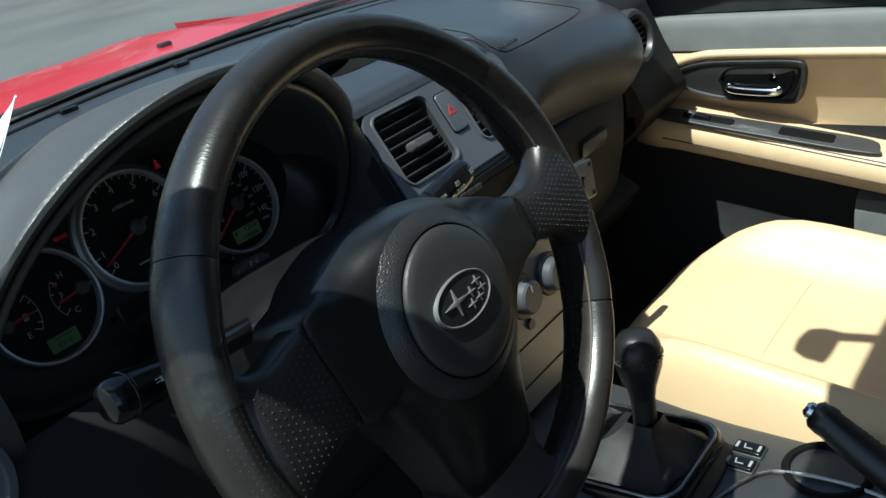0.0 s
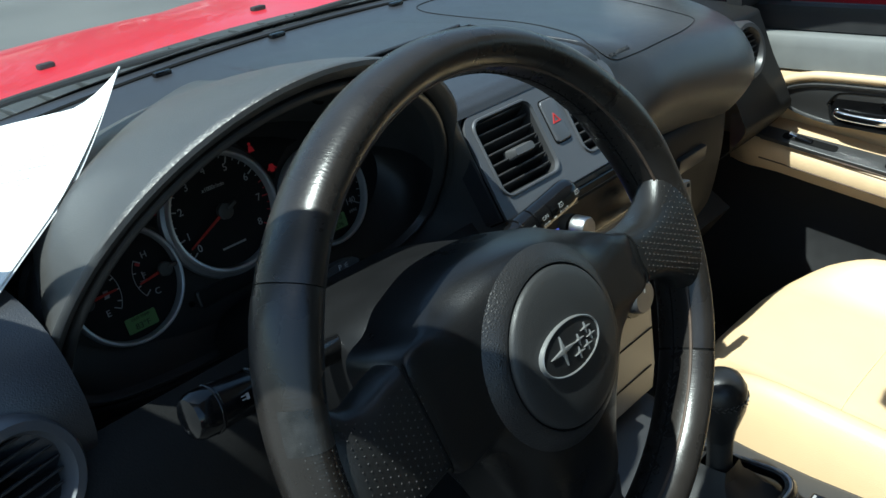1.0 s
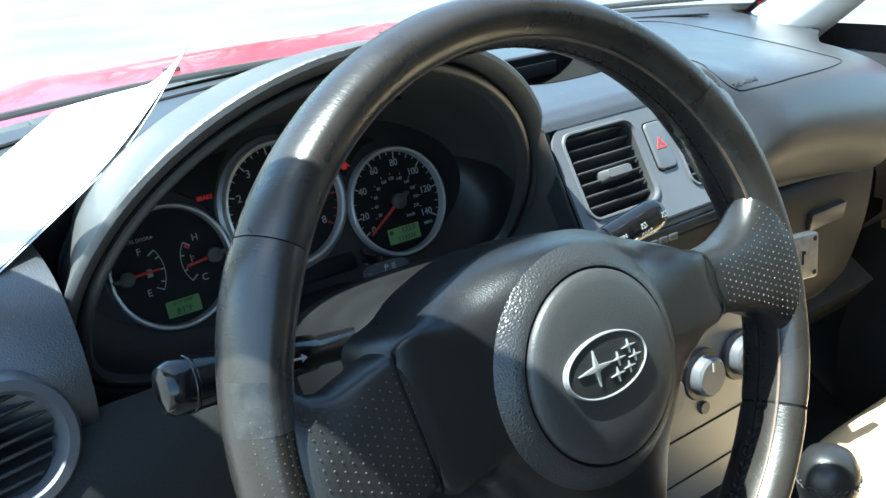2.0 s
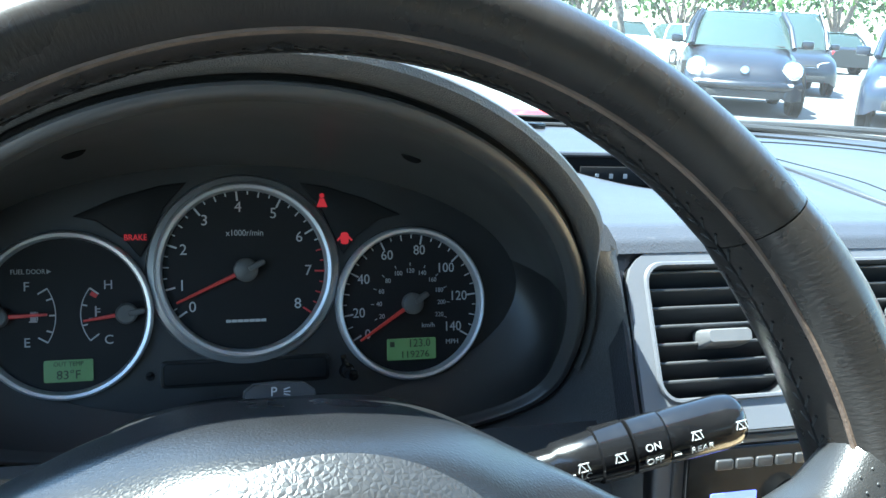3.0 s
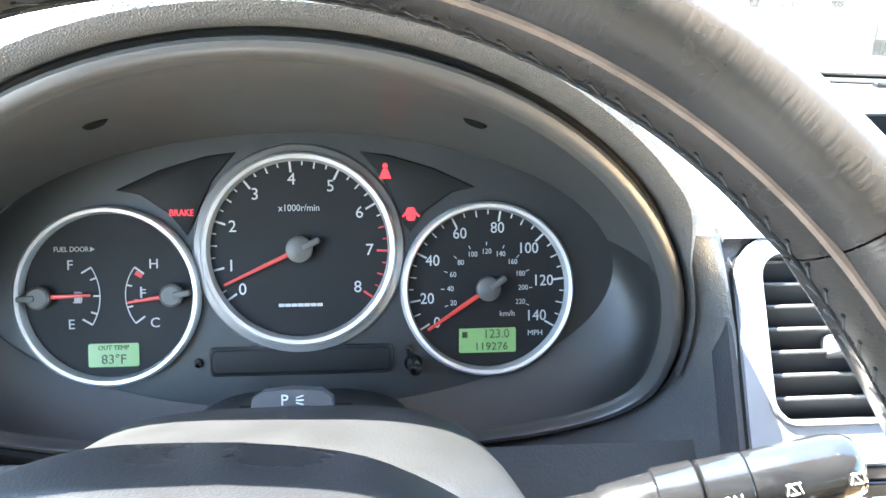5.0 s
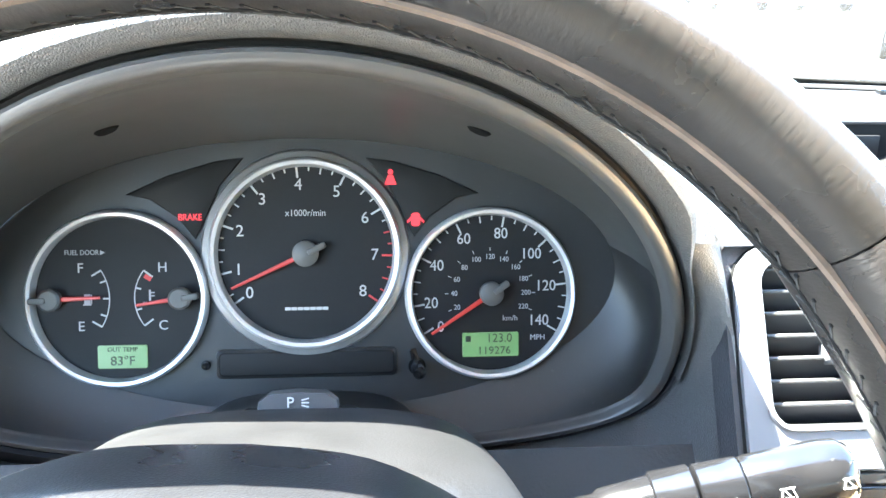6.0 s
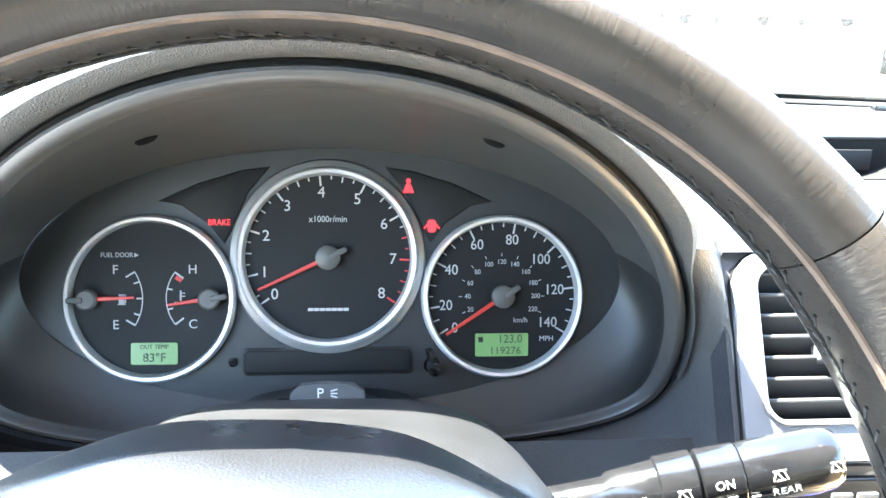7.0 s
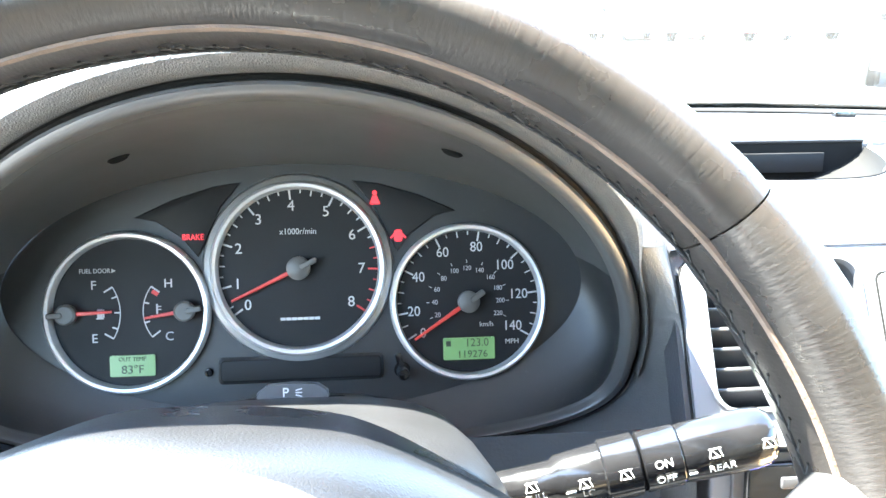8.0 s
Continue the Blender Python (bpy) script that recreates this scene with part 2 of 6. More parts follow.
def sweep(path, radius, n=12, closed=False, flat=1.0):
    """A tube along path; radius may be one number or one for each point."""
    path = [Vector(p) for p in path]
    k = len(path)
    up = Vector((0, 0, 1))
    rings = []
    for i, p in enumerate(path):
        t = (path[(i + 1) % k] - path[i - 1]) if closed else (path[min(i + 1, k - 1)] - path[max(i - 1, 0)])
        t.normalize()
        s = t.cross(up)
        if s.length < 1e-3:
            s = t.cross(Vector((0, 1, 0)))
        s.normalize()
        u = s.cross(t)
        r = radius[i] if isinstance(radius, (list, tuple)) else radius
        rings.append([p + s * r * math.cos(2 * math.pi * j / n) + u * r * flat * math.sin(2 * math.pi * j / n) for j in range(n)])
    if closed:
        rings.append(rings[0])
        bm = surf(rings, around=True)
        bmesh.ops.remove_doubles(bm, verts=bm.verts, dist=1e-7)
        return bm
    return surf(rings, around=True, caps=True)


def join(*bms):
    me = bpy.data.meshes.new("tmp")
    out = bmesh.new()
    for b in bms:
        b.to_mesh(me)
        out.from_mesh(me)
        b.free()
    bpy.data.meshes.remove(me)
    return out


def lettering(body, size, m, material_, parent, name="lettering", depth=0.0002, align="CENTER", squeeze=1.0):
    """Raised words in the built-in font, in the xy plane of m."""
    c = bpy.data.curves.new("words", "FONT")
    c.body, c.size, c.extrude, c.align_x, c.align_y, c.resolution_u = body, size, depth, align, "CENTER", 3
    c.offset = 0.0
    tmp = bpy.data.objects.new("words", c)
    scene.collection.objects.link(tmp)
    me = bpy.data.meshes.new_from_object(tmp.evaluated_get(bpy.context.evaluated_depsgraph_get()))
    bpy.data.objects.remove(tmp)
    bpy.data.curves.remove(c)
    me.name = name
    me.transform(m @ Matrix.Diagonal((squeeze, 1, 1, 1)))
    me.materials.clear()
    me.materials.append(material_)
    ob = new(name, me)
    ob.parent = parent
    return ob


def bar(x, y, w, h, turn=0.0, z0=0.0, z1=0.0004):
    """A small printed mark: a thin raised bar."""
    return rbox(w, h, z1 - z0, 0, pose(x, y, (z0 + z1) / 2, 0, 0, turn))


def bez(points, n):
    """A smooth curve through points (Catmull-Rom), n steps a stretch."""
    P = [Vector(p) for p in points]
    out = []
    for i in range(len(P) - 1):
        a, b, c, d = P[max(i - 1, 0)], P[i], P[i + 1], P[min(i + 2, len(P) - 1)]
        for k in range(n):
            t = k / n
            out.append(0.5 * (2 * b + (c - a) * t + (2 * a - 5 * b + 4 * c - d) * t * t + (3 * b - a - 3 * c + d) * t ** 3))
    out.append(P[-1])
    return out


# ---- the car: shell, dashboard ----
XC = 0.315                      # the car's middle
TILT_W = 18.2                   # the wheel leans away by this much


def base_y(x):
    return 0.365 - 0.10 * ((x - XC) / 0.63) ** 2


def base_z(x):
    return 0.955 - 0.03 * ((x - XC) / 0.63) ** 2


# dashboard body: one profile carried across the car, from the windscreen down to the knees
DASH_PROFILE = [(-0.002, 0.000), (0.26, -0.004), (0.17, -0.005), (0.05, -0.007), (-0.03, -0.012), (-0.075, -0.018), (-0.105, -0.030), (-0.124, -0.052),
                (-0.132, -0.075), (-0.129, -0.100), (-0.114, -0.124), (-0.098, -0.142), (-0.086, -0.150), (-0.074, -0.180), (-0.064, -0.25), (-0.04, -0.33), (0.02, -0.40)]
# beside the centre stack the dashboard swells up to meet it
STACK_SIDE = [(-0.002, 0.000), (0.26, -0.004), (0.17, -0.001), (0.05, 0.003), (-0.03, -0.003), (-0.075, -0.008), (-0.096, -0.022), (-0.104, -0.045),
              (-0.115, -0.068), (-0.127, -0.090), (-0.134, -0.110), (-0.136, -0.128), (-0.138, -0.139), (-0.139, -0.165), (-0.140, -0.24), (-0.12, -0.33), (-0.04, -0.40)]
POCKET_W = 0.092                # half width of the display pocket


def end_shift(x):
    """The dashboard's face curves forward towards the passenger door."""
    e = max(0.0, (x - XC - 0.38) / 0.2)
    return 0.125 * e * e


def pocket_lip(x):
    u = min(1.0, abs(x - XC) / POCKET_W)
    return -0.022 + 0.102 * u ** 4, math.sqrt(max(0.0, 1 - u * u))


def dash_column(x):
    """One slice of the dashboard; behind the dials and the centre stack it stays open."""
    y0, z0 = base_y(x), base_z(x)
    prof = DASH_PROFILE
    if -0.198 < x < 0.198:
        prof = prof[:4] + [(0.045, -0.02), (0.044, -0.05), (0.044, -0.09)] + [(0.044, -0.12 - 0.03 * k) for k in range(10)]
    elif 0.198 <= x < 0.4345:
        yl, d = pocket_lip(x)
        prof = [(-0.002, 0.0), (0.26, -0.004), (0.17, 0.0), (0.11, 0.004), (0.0825, 0.005), (0.0815, 0.005 - 0.010 * d), (0.081, 0.005 - 0.034 * d), (min(0.0805, yl + 0.012), 0.003 - 0.030 * d), (min(0.080, yl), 0.003 - 0.005 * d),
                (-0.062, -0.006), (-0.084, -0.0095), (-0.096, -0.0155), (-0.1005, -0.0215)] + [(-0.045, -0.032 - 0.08 * k) for k in range(4)]
    elif 0.4345 <= x < 0.510:
        w = (0.510 - x) / 0.0755
        w = w * w * (3 - 2 * w)
        prof = [(a[0] + (b[0] - a[0]) * w, a[1] + (b[1] - a[1]) * w) for a, b in zip(DASH_PROFILE, STACK_SIDE)]
    left = max(0.0, (XC - x - 0.54) / 0.11)
    pts = []
    for i, (y, dz) in enumerate(prof):
        yy = y + (0.02 * left + 0.05 * left * left) * (y < 0) + end_shift(x) * min(1.0, max(0.0, (0.10 - y) / 0.13))
        e = min(1.0, max(0.0, (x - 0.50) / 0.35))
        sag = 0.035 * e * e * (3 - 2 * e) * min(1.0, max(0.0, (0.24 - y) / 0.22))
        pts.append(Vector((x, y0 if i == 0 else yy, 0.955 + dz + (z0 - 0.955) * (1 if y > 0.1 else 0.55) - (sag if i else 0))))
    if 0.198 <= x < 0.4345:
        return [a.lerp(b, k / 4) for a, b in zip(pts, pts[1:]) for k in range(4)] + [pts[-1]]
    return bez(pts, 4)


dashboard = thing("dashboard", pose(0, 0, 0), "dark grey grained vinyl dashboard with silver-grey centre stack", "dashboard")
xs = sorted([-0.30 + 1.27 * k / 62 for k in range(63)] + [-0.199, -0.197, 0.197, 0.199, 0.4415, 0.43455] + [0.206 + 0.0109 * k for k in range(21)] + [0.440, 0.447, 0.456, 0.466, 0.475, 0.485, 0.496, 0.506, 0.90, 0.925, 0.945])
part("dash_pad", surf([dash_column(x) for x in xs]), DASH, dashboard)
part("defroster_slot", sweep([(x, base_y(x) - 0.028, base_z(x) + 0.0005) for x in [-0.24 + 0.02 * k for k in range(56)]], 0.0045, 8, flat=0.35), BLACK, dashboard, "long black defroster slot under the windscreen")
for cx in (0.315, 0.52, 0.14):
    part("sensor_clip", rbox(0.022, 0.010, 0.006, 0.002, pose(cx, base_y(cx) - 0.045, base_z(cx) + 0.001)), GLOSSY, dashboard)
# passenger airbag lid: a slightly raised panel with its own edge line
lid = [Vector((x, y)) for x, y in bez([(0.437, -0.080), (0.443, -0.096), (0.470, -0.1045), (0.52, -0.1055), (0.60, -0.097), (0.66, -0.081), (0.70, -0.060), (0.725, -0.02), (0.75, 0.06), (0.765, 0.15), (0.76, 0.24), (0.70, 0.275), (0.56, 0.285), (0.51, 0.25), (0.493, 0.15), (0.484, 0.06), (0.463, -0.03), (0.437, -0.080)], 6)][:-1]


def dash_top(x, y):
    col = dash_column(x)
    for a, b in zip(col, col[1:]):
        if b.y <= y <= a.y:
            t = (y - b.y) / max(1e-6, a.y - b.y)
            return b.z + (a.z - b.z) * t
    return 0.93


part("airbag_lid_line", sweep([(p[0], p[1], dash_top(p[0], p[1]) + 0.0004) for p in lid], 0.0007, 6, closed=True), DASH_LOW, dashboard)
lettering("SRS AIRBAG", 0.0075, pose(0.4705, -0.0985, 0.9298, 40, 0, 2), SMOOTH, dashboard, "airbag_marking", 0.0006)

# lower dashboard end caps and the footwell wall
part("lower_panel", surf([[Vector((x, y + (0.05 if x > 0.45 else 0.0), z)) for y, z in ((-0.05, 0.62), (-0.10, 0.585), (-0.06, 0.53), (0.10, 0.48), (0.22, 0.30), (0.25, 0.22))] for x in (-0.30, 0.0, 0.18, 0.33, 0.5, 0.84)]), DASH_LOW, dashboard)
glove = part("glovebox_door", surf([[Vector((x, y + end_shift(x), z)) for y, z in bez([(-0.074, 0.796), (-0.090, 0.782), (-0.088, 0.71), (-0.072, 0.64), (-0.05, 0.605)], 4)] for x in (0.50, 0.51, 0.60, 0.68, 0.74, 0.79, 0.83, 0.84)]), DASH_LOW, dashboard)
part("glovebox_latch", rbox(0.07, 0.012, 0.022, 0.004, pose(0.64, -0.091, 0.742, 8)), SMOOTH, glove)

# dark end of the dashboard between the side vent and the door
part("end_cap", surf([[Vector((x, y, z)) for y, z in bez([(0.10, 0.872), (0.0, 0.862), (-0.018, 0.845), (-0.040, 0.790), (-0.066, 0.735), (-0.066, 0.700), (0.02, 0.62), (0.10, 0.58)], 4)] for x in (0.835, 0.845, 0.90, 0.96, 0.99)], caps=False), DASH_LOW, dashboard)

# centre stack: tilted silver plate with vents, hazard switch, radio, climate dials
stack_m = pose(XC + 0.006, -0.118, 0.892, 90 - 29, 0, 0)
stack = thing("centre_stack", stack_m, "silver-grey centre stack with vents, radio and dials", "console")
SW, ST, SB = 0.1185, 0.0465, -0.058


def stack_face(outer, holes, z, depth):
    """A plate in the stack's plane with round-cornered openings cut through."""
    bm = bmesh.new()
    loops = []
    for o in [outer] + holes:
        vs = [bm.verts.new((x, y, z)) for x, y in o]
        es = [bm.edges.new((vs[i], vs[(i + 1) % len(vs)])) for i in range(len(vs))]
        loops.append((vs, es))
    bmesh.ops.triangle_fill(bm, use_beauty=True, edges=[e for _, es in loops for e in es])
    r = bmesh.ops.extrude_edge_only(bm, edges=[e for _, es in loops for e in es])
    bmesh.ops.translate(bm, vec=(0, 0, -depth), verts=[v for v in r["geom"] if isinstance(v, bmesh.types.BMVert)])
    return bm


hole_l = [Vector(p) for p in rrect(0.084, 0.076, 0.011, 5, -0.0645, -0.001)]
hole_r = [Vector((-p.x, p.y)) for p in hole_l]
outer = [(-SW + 0.022, ST), (SW - 0.022, ST)] + [(SW - 0.022 + 0.022 * math.sin(radians(a)), ST - 0.022 + 0.022 * math.cos(radians(a))) for a in (20, 40, 60, 80)] + [(SW, SB), (-SW, SB)] + [(-SW + 0.022 - 0.022 * math.cos(radians(a)), ST - 0.022 + 0.022 * math.sin(radians(a))) for a in (10, 30, 50, 70)]
part("vent_panel", stack_face(outer, [[(p.x, p.y) for p in hole_l], [(p.x, p.y) for p in hole_r]], 0.004, 0.02), TRIM, stack)
part("panel_gap", surf([[Vector((x * k, y * k, z)) for x, y in outer] for k, z in ((0.99, 0.001), (1.008, 0.001), (1.01, -0.02))], around=True), BLACK, stack)
part("panel_backing", stack_face([tuple(p)[:2] for p in rrect(2 * SW + 0.007, ST - SB + 0.004, 0.006, 4, 0.0, (ST + SB) / 2 + 0.0015)], [[(p.x, p.y) for p in h] for h in (hole_l, hole_r)], -0.0006, 0.022), DASH, stack)
for side in (-1, 1):
    vent = part("air_vent", join(*[surf([[Vector((side * 0.0645 + p.x * k, -0.001 + p.y * k, z)) for p in [Vector(q) for q in rrect(0.084, 0.076, 0.011)]] for k, z in ((1.0, 0.0035), (0.97, -0.004), (0.95, -0.032), (0.4, -0.036), (0.01, -0.036))], around=True)]), SMOOTH, stack)
    part("vent_edge", surf([[Vector((side * 0.0645 + p.x * k, -0.001 + p.y * k2, z)) for p in [Vector(q) for q in rrect(0.084, 0.076, 0.011)]] for k, k2, z in ((1.045, 1.06, 0.0042), (1.03, 1.04, 0.0062), (1.0, 1.0, 0.0062), (0.985, 0.98, 0.002))], around=True), TRIM, vent)
    for k in range(7):
        part("louvre", rbox(0.079, 0.0022, 0.021, 0.0009, pose(side * 0.0645, -0.0325 + 0.0105 * k, -0.011, -24), 1), SMOOTH, vent)
    for k in range(5):
        part("back_louvre", rbox(0.0018, 0.07, 0.010, 0, pose(side * 0.0645 - 0.034 + 0.017 * k, -0.001, -0.028)), BLACK, vent)
    if side < 0:
        part("vent_tab", surf([[Vector((-0.062 + x, -0.0055 + y * s, z)) for x, y in rrect(0.028 * q, 0.0105, 0.0022, 3)] for s, q, z in ((1.0, 0.94, -0.008), (1.0, 1.0, 0.000), (0.80, 1.0, 0.009), (0.62, 0.97, 0.0108))], around=True, caps=True), TAB, vent)
    else:
        part("vent_tab", rbox(0.024, 0.023, 0.018, 0.0045, pose(0.072, 0.0, 0.004, -20), 3), TAB, vent)
hazard = part("hazard_switch", slab(rrect(0.023, 0.045, 0.0045, 4, 0.0, 0.006), 0.003, 0.0066, 0.0015), TRIM, stack, "grey hazard switch with a red triangle")
part("switch_gap", slab(rrect(0.0255, 0.0475, 0.005, 4, 0.0, 0.006), 0.0035, 0.0044), BLACK, hazard)
tri = [(0, 0.0075), (-0.0065, -0.003), (0.0065, -0.003)]
part("triangle", stack_face([(x, y + 0.006) for x, y in tri], [[(x * 0.55, y * 0.55 + 0.0065) for x, y in tri]], 0.0071, 0.0006), REDPRINT, hazard)

# lower stack: radio and climate controls, set on a steeper plate
low_m = pose(XC + 0.006, -0.143, 0.841, 90 - 6, 0, 0)
lower = thing("radio_and_climate_panel", low_m, "silver-grey panel with a car radio and three climate dials", "control panel")
plate_o = [(-0.110, 0.004), (0.110, 0.004), (0.108, -0.10), (0.105, -0.19), (0.10, -0.27), (0.088, -0.30), (-0.088, -0.30), (-0.10, -0.27), (-0.105, -0.19), (-0.108, -0.10)]
part("panel_plate", slab(plate_o, -0.12, 0.0, 0.004), TRIM, lower)
radio = part("radio", slab(rrect(0.186, 0.056, 0.004, 3, 0.0, -0.036), -0.002, 0.006, 0.002), GLOSSY, lower, "black car radio with a blue lit display")
part("radio_surround", slab(rrect(0.198, 0.066, 0.006, 3, 0.0, -0.036), -0.002, 0.0025, 0.001), SMOOTH, radio)
BLUELIT = material("blue_lit_display", (0.10, 0.12, 0.55), 0.3, mottle=0.05, glow=0.5)
part("radio_display", slab(rrect(0.030, 0.016, 0.001, 2, -0.062, -0.043), 0.0055, 0.0064), BLUELIT, radio)
for k in range(5):
    part("radio_button", slab(rrect(0.011, 0.006, 0.001, 2, -0.07 + 0.0 * k + 0.013 * k, -0.018), 0.0055, 0.0078, 0.0008), SMOOTH, radio)
part("radio_knob", lathe([(0.0, 0.022), (0.0105, 0.022), (0.012, 0.020), (0.0128, 0.006), (0.0, 0.005)], 32, pose(-0.022, -0.044, 0.002)), STEEL, radio)
part("radio_slot", rbox(0.10, 0.003, 0.002, 0, pose(0.035, -0.018, 0.0063)), BLACK, radio)
for k in range(3):
    dial = part("climate_dial", lathe([(0.0, 0.016), (0.017, 0.016), (0.0195, 0.0135), (0.0205, 0.0), (0.0, -0.001)], 40, pose(-0.045 + 0.058 * k, -0.167, 0.0)), TRIM, lower)
    part("dial_ring", lathe([(0.0205, 0.0005), (0.0205, 0.0035), (0.0255, 0.0035), (0.0265, 0.0005)], 40, pose(-0.045 + 0.058 * k, -0.167, 0.0)), SMOOTH, dial)
    part("dial_mark", rbox(0.002, 0.009, 0.001, 0, pose(-0.045 + 0.058 * k, -0.156, 0.0163)), WHITE, dial)
for k in (-1, 1):
    part("climate_button", lathe([(0.0, 0.003), (0.006, 0.003), (0.0068, 0.0)], 20, pose(-0.016 + 0.029 * k, -0.203, 0.0005)), SMOOTH, lower)
part("seam_line", rbox(0.20, 0.0016, 0.001, 0, pose(0, -0.222, 0.0002)), BLACK, lower)
part("seam_line", rbox(0.18, 0.0016, 0.001, 0, pose(0, -0.268, 0.0002)), BLACK, lower)

# lens-shaped display pocket let into the dashboard's middle
pocket = thing("display_pocket", pose(0, 0, 0), "lens-shaped black display pocket sunk in the dashboard top", "display")
px = [XC + POCKET_W * 0.985 * math.sin(radians(-90 + 180 * k / 28)) for k in range(29)]
liner = []
for x in px:
    yl, d = pocket_lip(x)
    z = 0.955
    liner.append([Vector((x, yl + 0.0004, z + 0.0036 - 0.005 * d)), Vector((x, min(0.080, yl + 0.004), z + 0.003 - 0.012 * d)), Vector((x, min(0.0796, yl + 0.016), z + 0.004 - 0.0285 * d)), Vector((x, 0.0798, z + 0.006 - 0.0325 * d)), Vector((x, 0.0800, z + 0.0062 - 0.012 * d)), Vector((x, 0.0790, z + 0.0066))])
part("pocket_liner", surf(liner), BLACK, pocket)
part("hood_edge", sweep([(x, 0.0795 + 0.0005, 0.9622) for x in px], 0.0022, 8), DASH, pocket)
part("clock_window", rbox(0.120, 0.002, 0.014, 0.0005, pose(XC, 0.0765, 0.9465)), DIAL, pocket)
for k in range(3):
    part("clock_mark", rbox(0.003, 0.0006, 0.0035, 0, pose(XC - 0.046 + 0.012 * k, 0.0752, 0.9465)), PALE, pocket)

# round side vents
for sx, sy, sz, lean in ((0.862, -0.058, 0.828, 0), (-0.254, -0.140, 0.846, 0)):
    sv = thing("side_air_vent", pose(sx, sy, sz, 90 - 12, 0, -4 if sx > 0 else 12), "round dark grey air vent with horizontal louvres", "air vent", "side vents")
    part("vent_rim", lathe([(0.030, -0.012), (0.031, 0.0), (0.034, 0.006), (0.040, 0.006), (0.044, 0.0), (0.045, -0.03)], 44), TRIM if sx < 0 else SMOOTH, sv)
    part("vent_back", lathe([(0.0, -0.02), (0.032, -0.02), (0.032, -0.004)], 32), BLACK, sv)
    for k in range(-3, 4):
        part("louvre", rbox(2 * math.sqrt(0.030 ** 2 - (0.0085 * k) ** 2), 0.0022, 0.014, 0.0008, pose(0, 0.0085 * k, -0.008, -20), 1), SMOOTH, sv)

# ---- instrument binnacle ----
CM = pose(0, 0, 0.9, 90 - 14.8, 0, 0)          # the dials' plane
binnacle = thing("instrument_binnacle", pose(0, 0, 0), "dark grey hooded instrument binnacle with textured vinyl top", "instrument hood")


def rim_point(a, off=0.0, push=0.0):
    """The binnacle's mouth: an oval leaning towards the driver; off widens it, push goes forward."""
    s = math.sin(a)
    x = (0.187 + off) * math.cos(a)
    z = 0.862 + ((0.160 + off) * s ** 1.08 if s >= 0 else -(0.068 + off) * (-s) ** 0.6)
    return Vector((x, -0.166 + (1.024 - z) * 0.55 + push, z))


def plate_point(a, k=1.0, lift=0.0):
    c, s = math.cos(a), math.sin(a)
    return CM @ Vector((0.170 * k * c, -0.0125 + 0.0735 * k * s, lift))


ANG = [2 * math.pi * k / 96 for k in range(96)]
TOP = [radians(-2 + 184 * k / 72) for k in range(73)]


def slim(a):
    """The grained hood narrows to a thin edge where the cheek beside the vents begins."""
    t = min(1.0, max(0.0, (math.degrees(a) - 22) / 14)) if a < 1.2 else 1.0
    return 0.42 + 0.58 * t * t * (3 - 2 * t)


# upper hood: from inside the lip, over the rounded edge, then down and forward into the dashboard
def hood_ring(a, t):
    p = rim_point(a, (0.0215 - 0.010 * t) * slim(a), 0)
    lift = 0.028 * math.sin(min(1, t) * math.pi) * math.sin(a)
    back = 0.20 + 0.3 * p.x - 1.6 * max(0.0, -p.x - 0.03) ** 1.15
    y = p.y + (max(back, p.y + 0.04) - p.y) * t
    z = p.z + (0.940 - p.z) * (t ** 1.35) * max(0, math.sin(a)) + lift * 0.2
    return Vector((p.x * (1 - 0.04 * t), y, min(z, p.z + 0.002) if t else z))


lip = [[rim_point(a, o * max(slim(a), 0.0072 / o), d) for a in TOP] for o, d in ((0.0075, 0.012), (0.0085, 0.002), (0.012, -0.003), (0.017, -0.0045), (0.0205, -0.002))]
skin = [[hood_ring(a, t) for a in TOP] for t in (0.0, 0.03, 0.08, 0.15, 0.25, 0.38, 0.52, 0.68, 0.84, 1.0)]
part("hood", surf(lip + skin), HOOD_SKIN, binnacle)
LOW = [radians(178 + 184 * k / 72) for k in range(73)]
part("lower_surround", surf([[rim_point(a, o, d) for a in LOW] for o, d in ((0.006, 0.012), (0.007, 0.003), (0.010, 0.001), (0.016, 0.003), (0.028, 0.010), (0.042, -0.002), (0.060, -0.030))]), SMOOTH, binnacle)
part("groove", surf([[rim_point(a, o, d) for a in ANG] for o, d in ((0.0085, 0.006), (0.007, 0.009), (0.0045, 0.009), (0.003, 0.004))], around=True), DASH_LOW, binnacle)
part("bead", surf([[rim_point(a, o, d) for a in ANG] for o, d in ((0.0050, 0.010), (0.0050, 0.0025), (0.0036, 0.0002), (0.0016, -0.0008), (-0.0006, -0.0004), (-0.0020, 0.0016), (-0.0026, 0.005), (-0.0034, 0.0062), (-0.0043, 0.0085))], around=True), BEAD, binnacle)


def stack_front(z):
    """Where the centre stack's face stands at height z."""
    return -0.118 + (z - 0.892) * 0.554 if z > 0.841 else -0.146 + (z - 0.841) * 0.105


# grained cheek that sweeps from the binnacle's mouth out to the vents
def cheek_edge(z):
    x = 0.1975 + (0.933 - z) * 0.09 if z > 0.90 else 0.2005 + min(0.05, 0.90 - z) * 0.06
    return Vector((x, stack_front(z) + 0.0005, z))


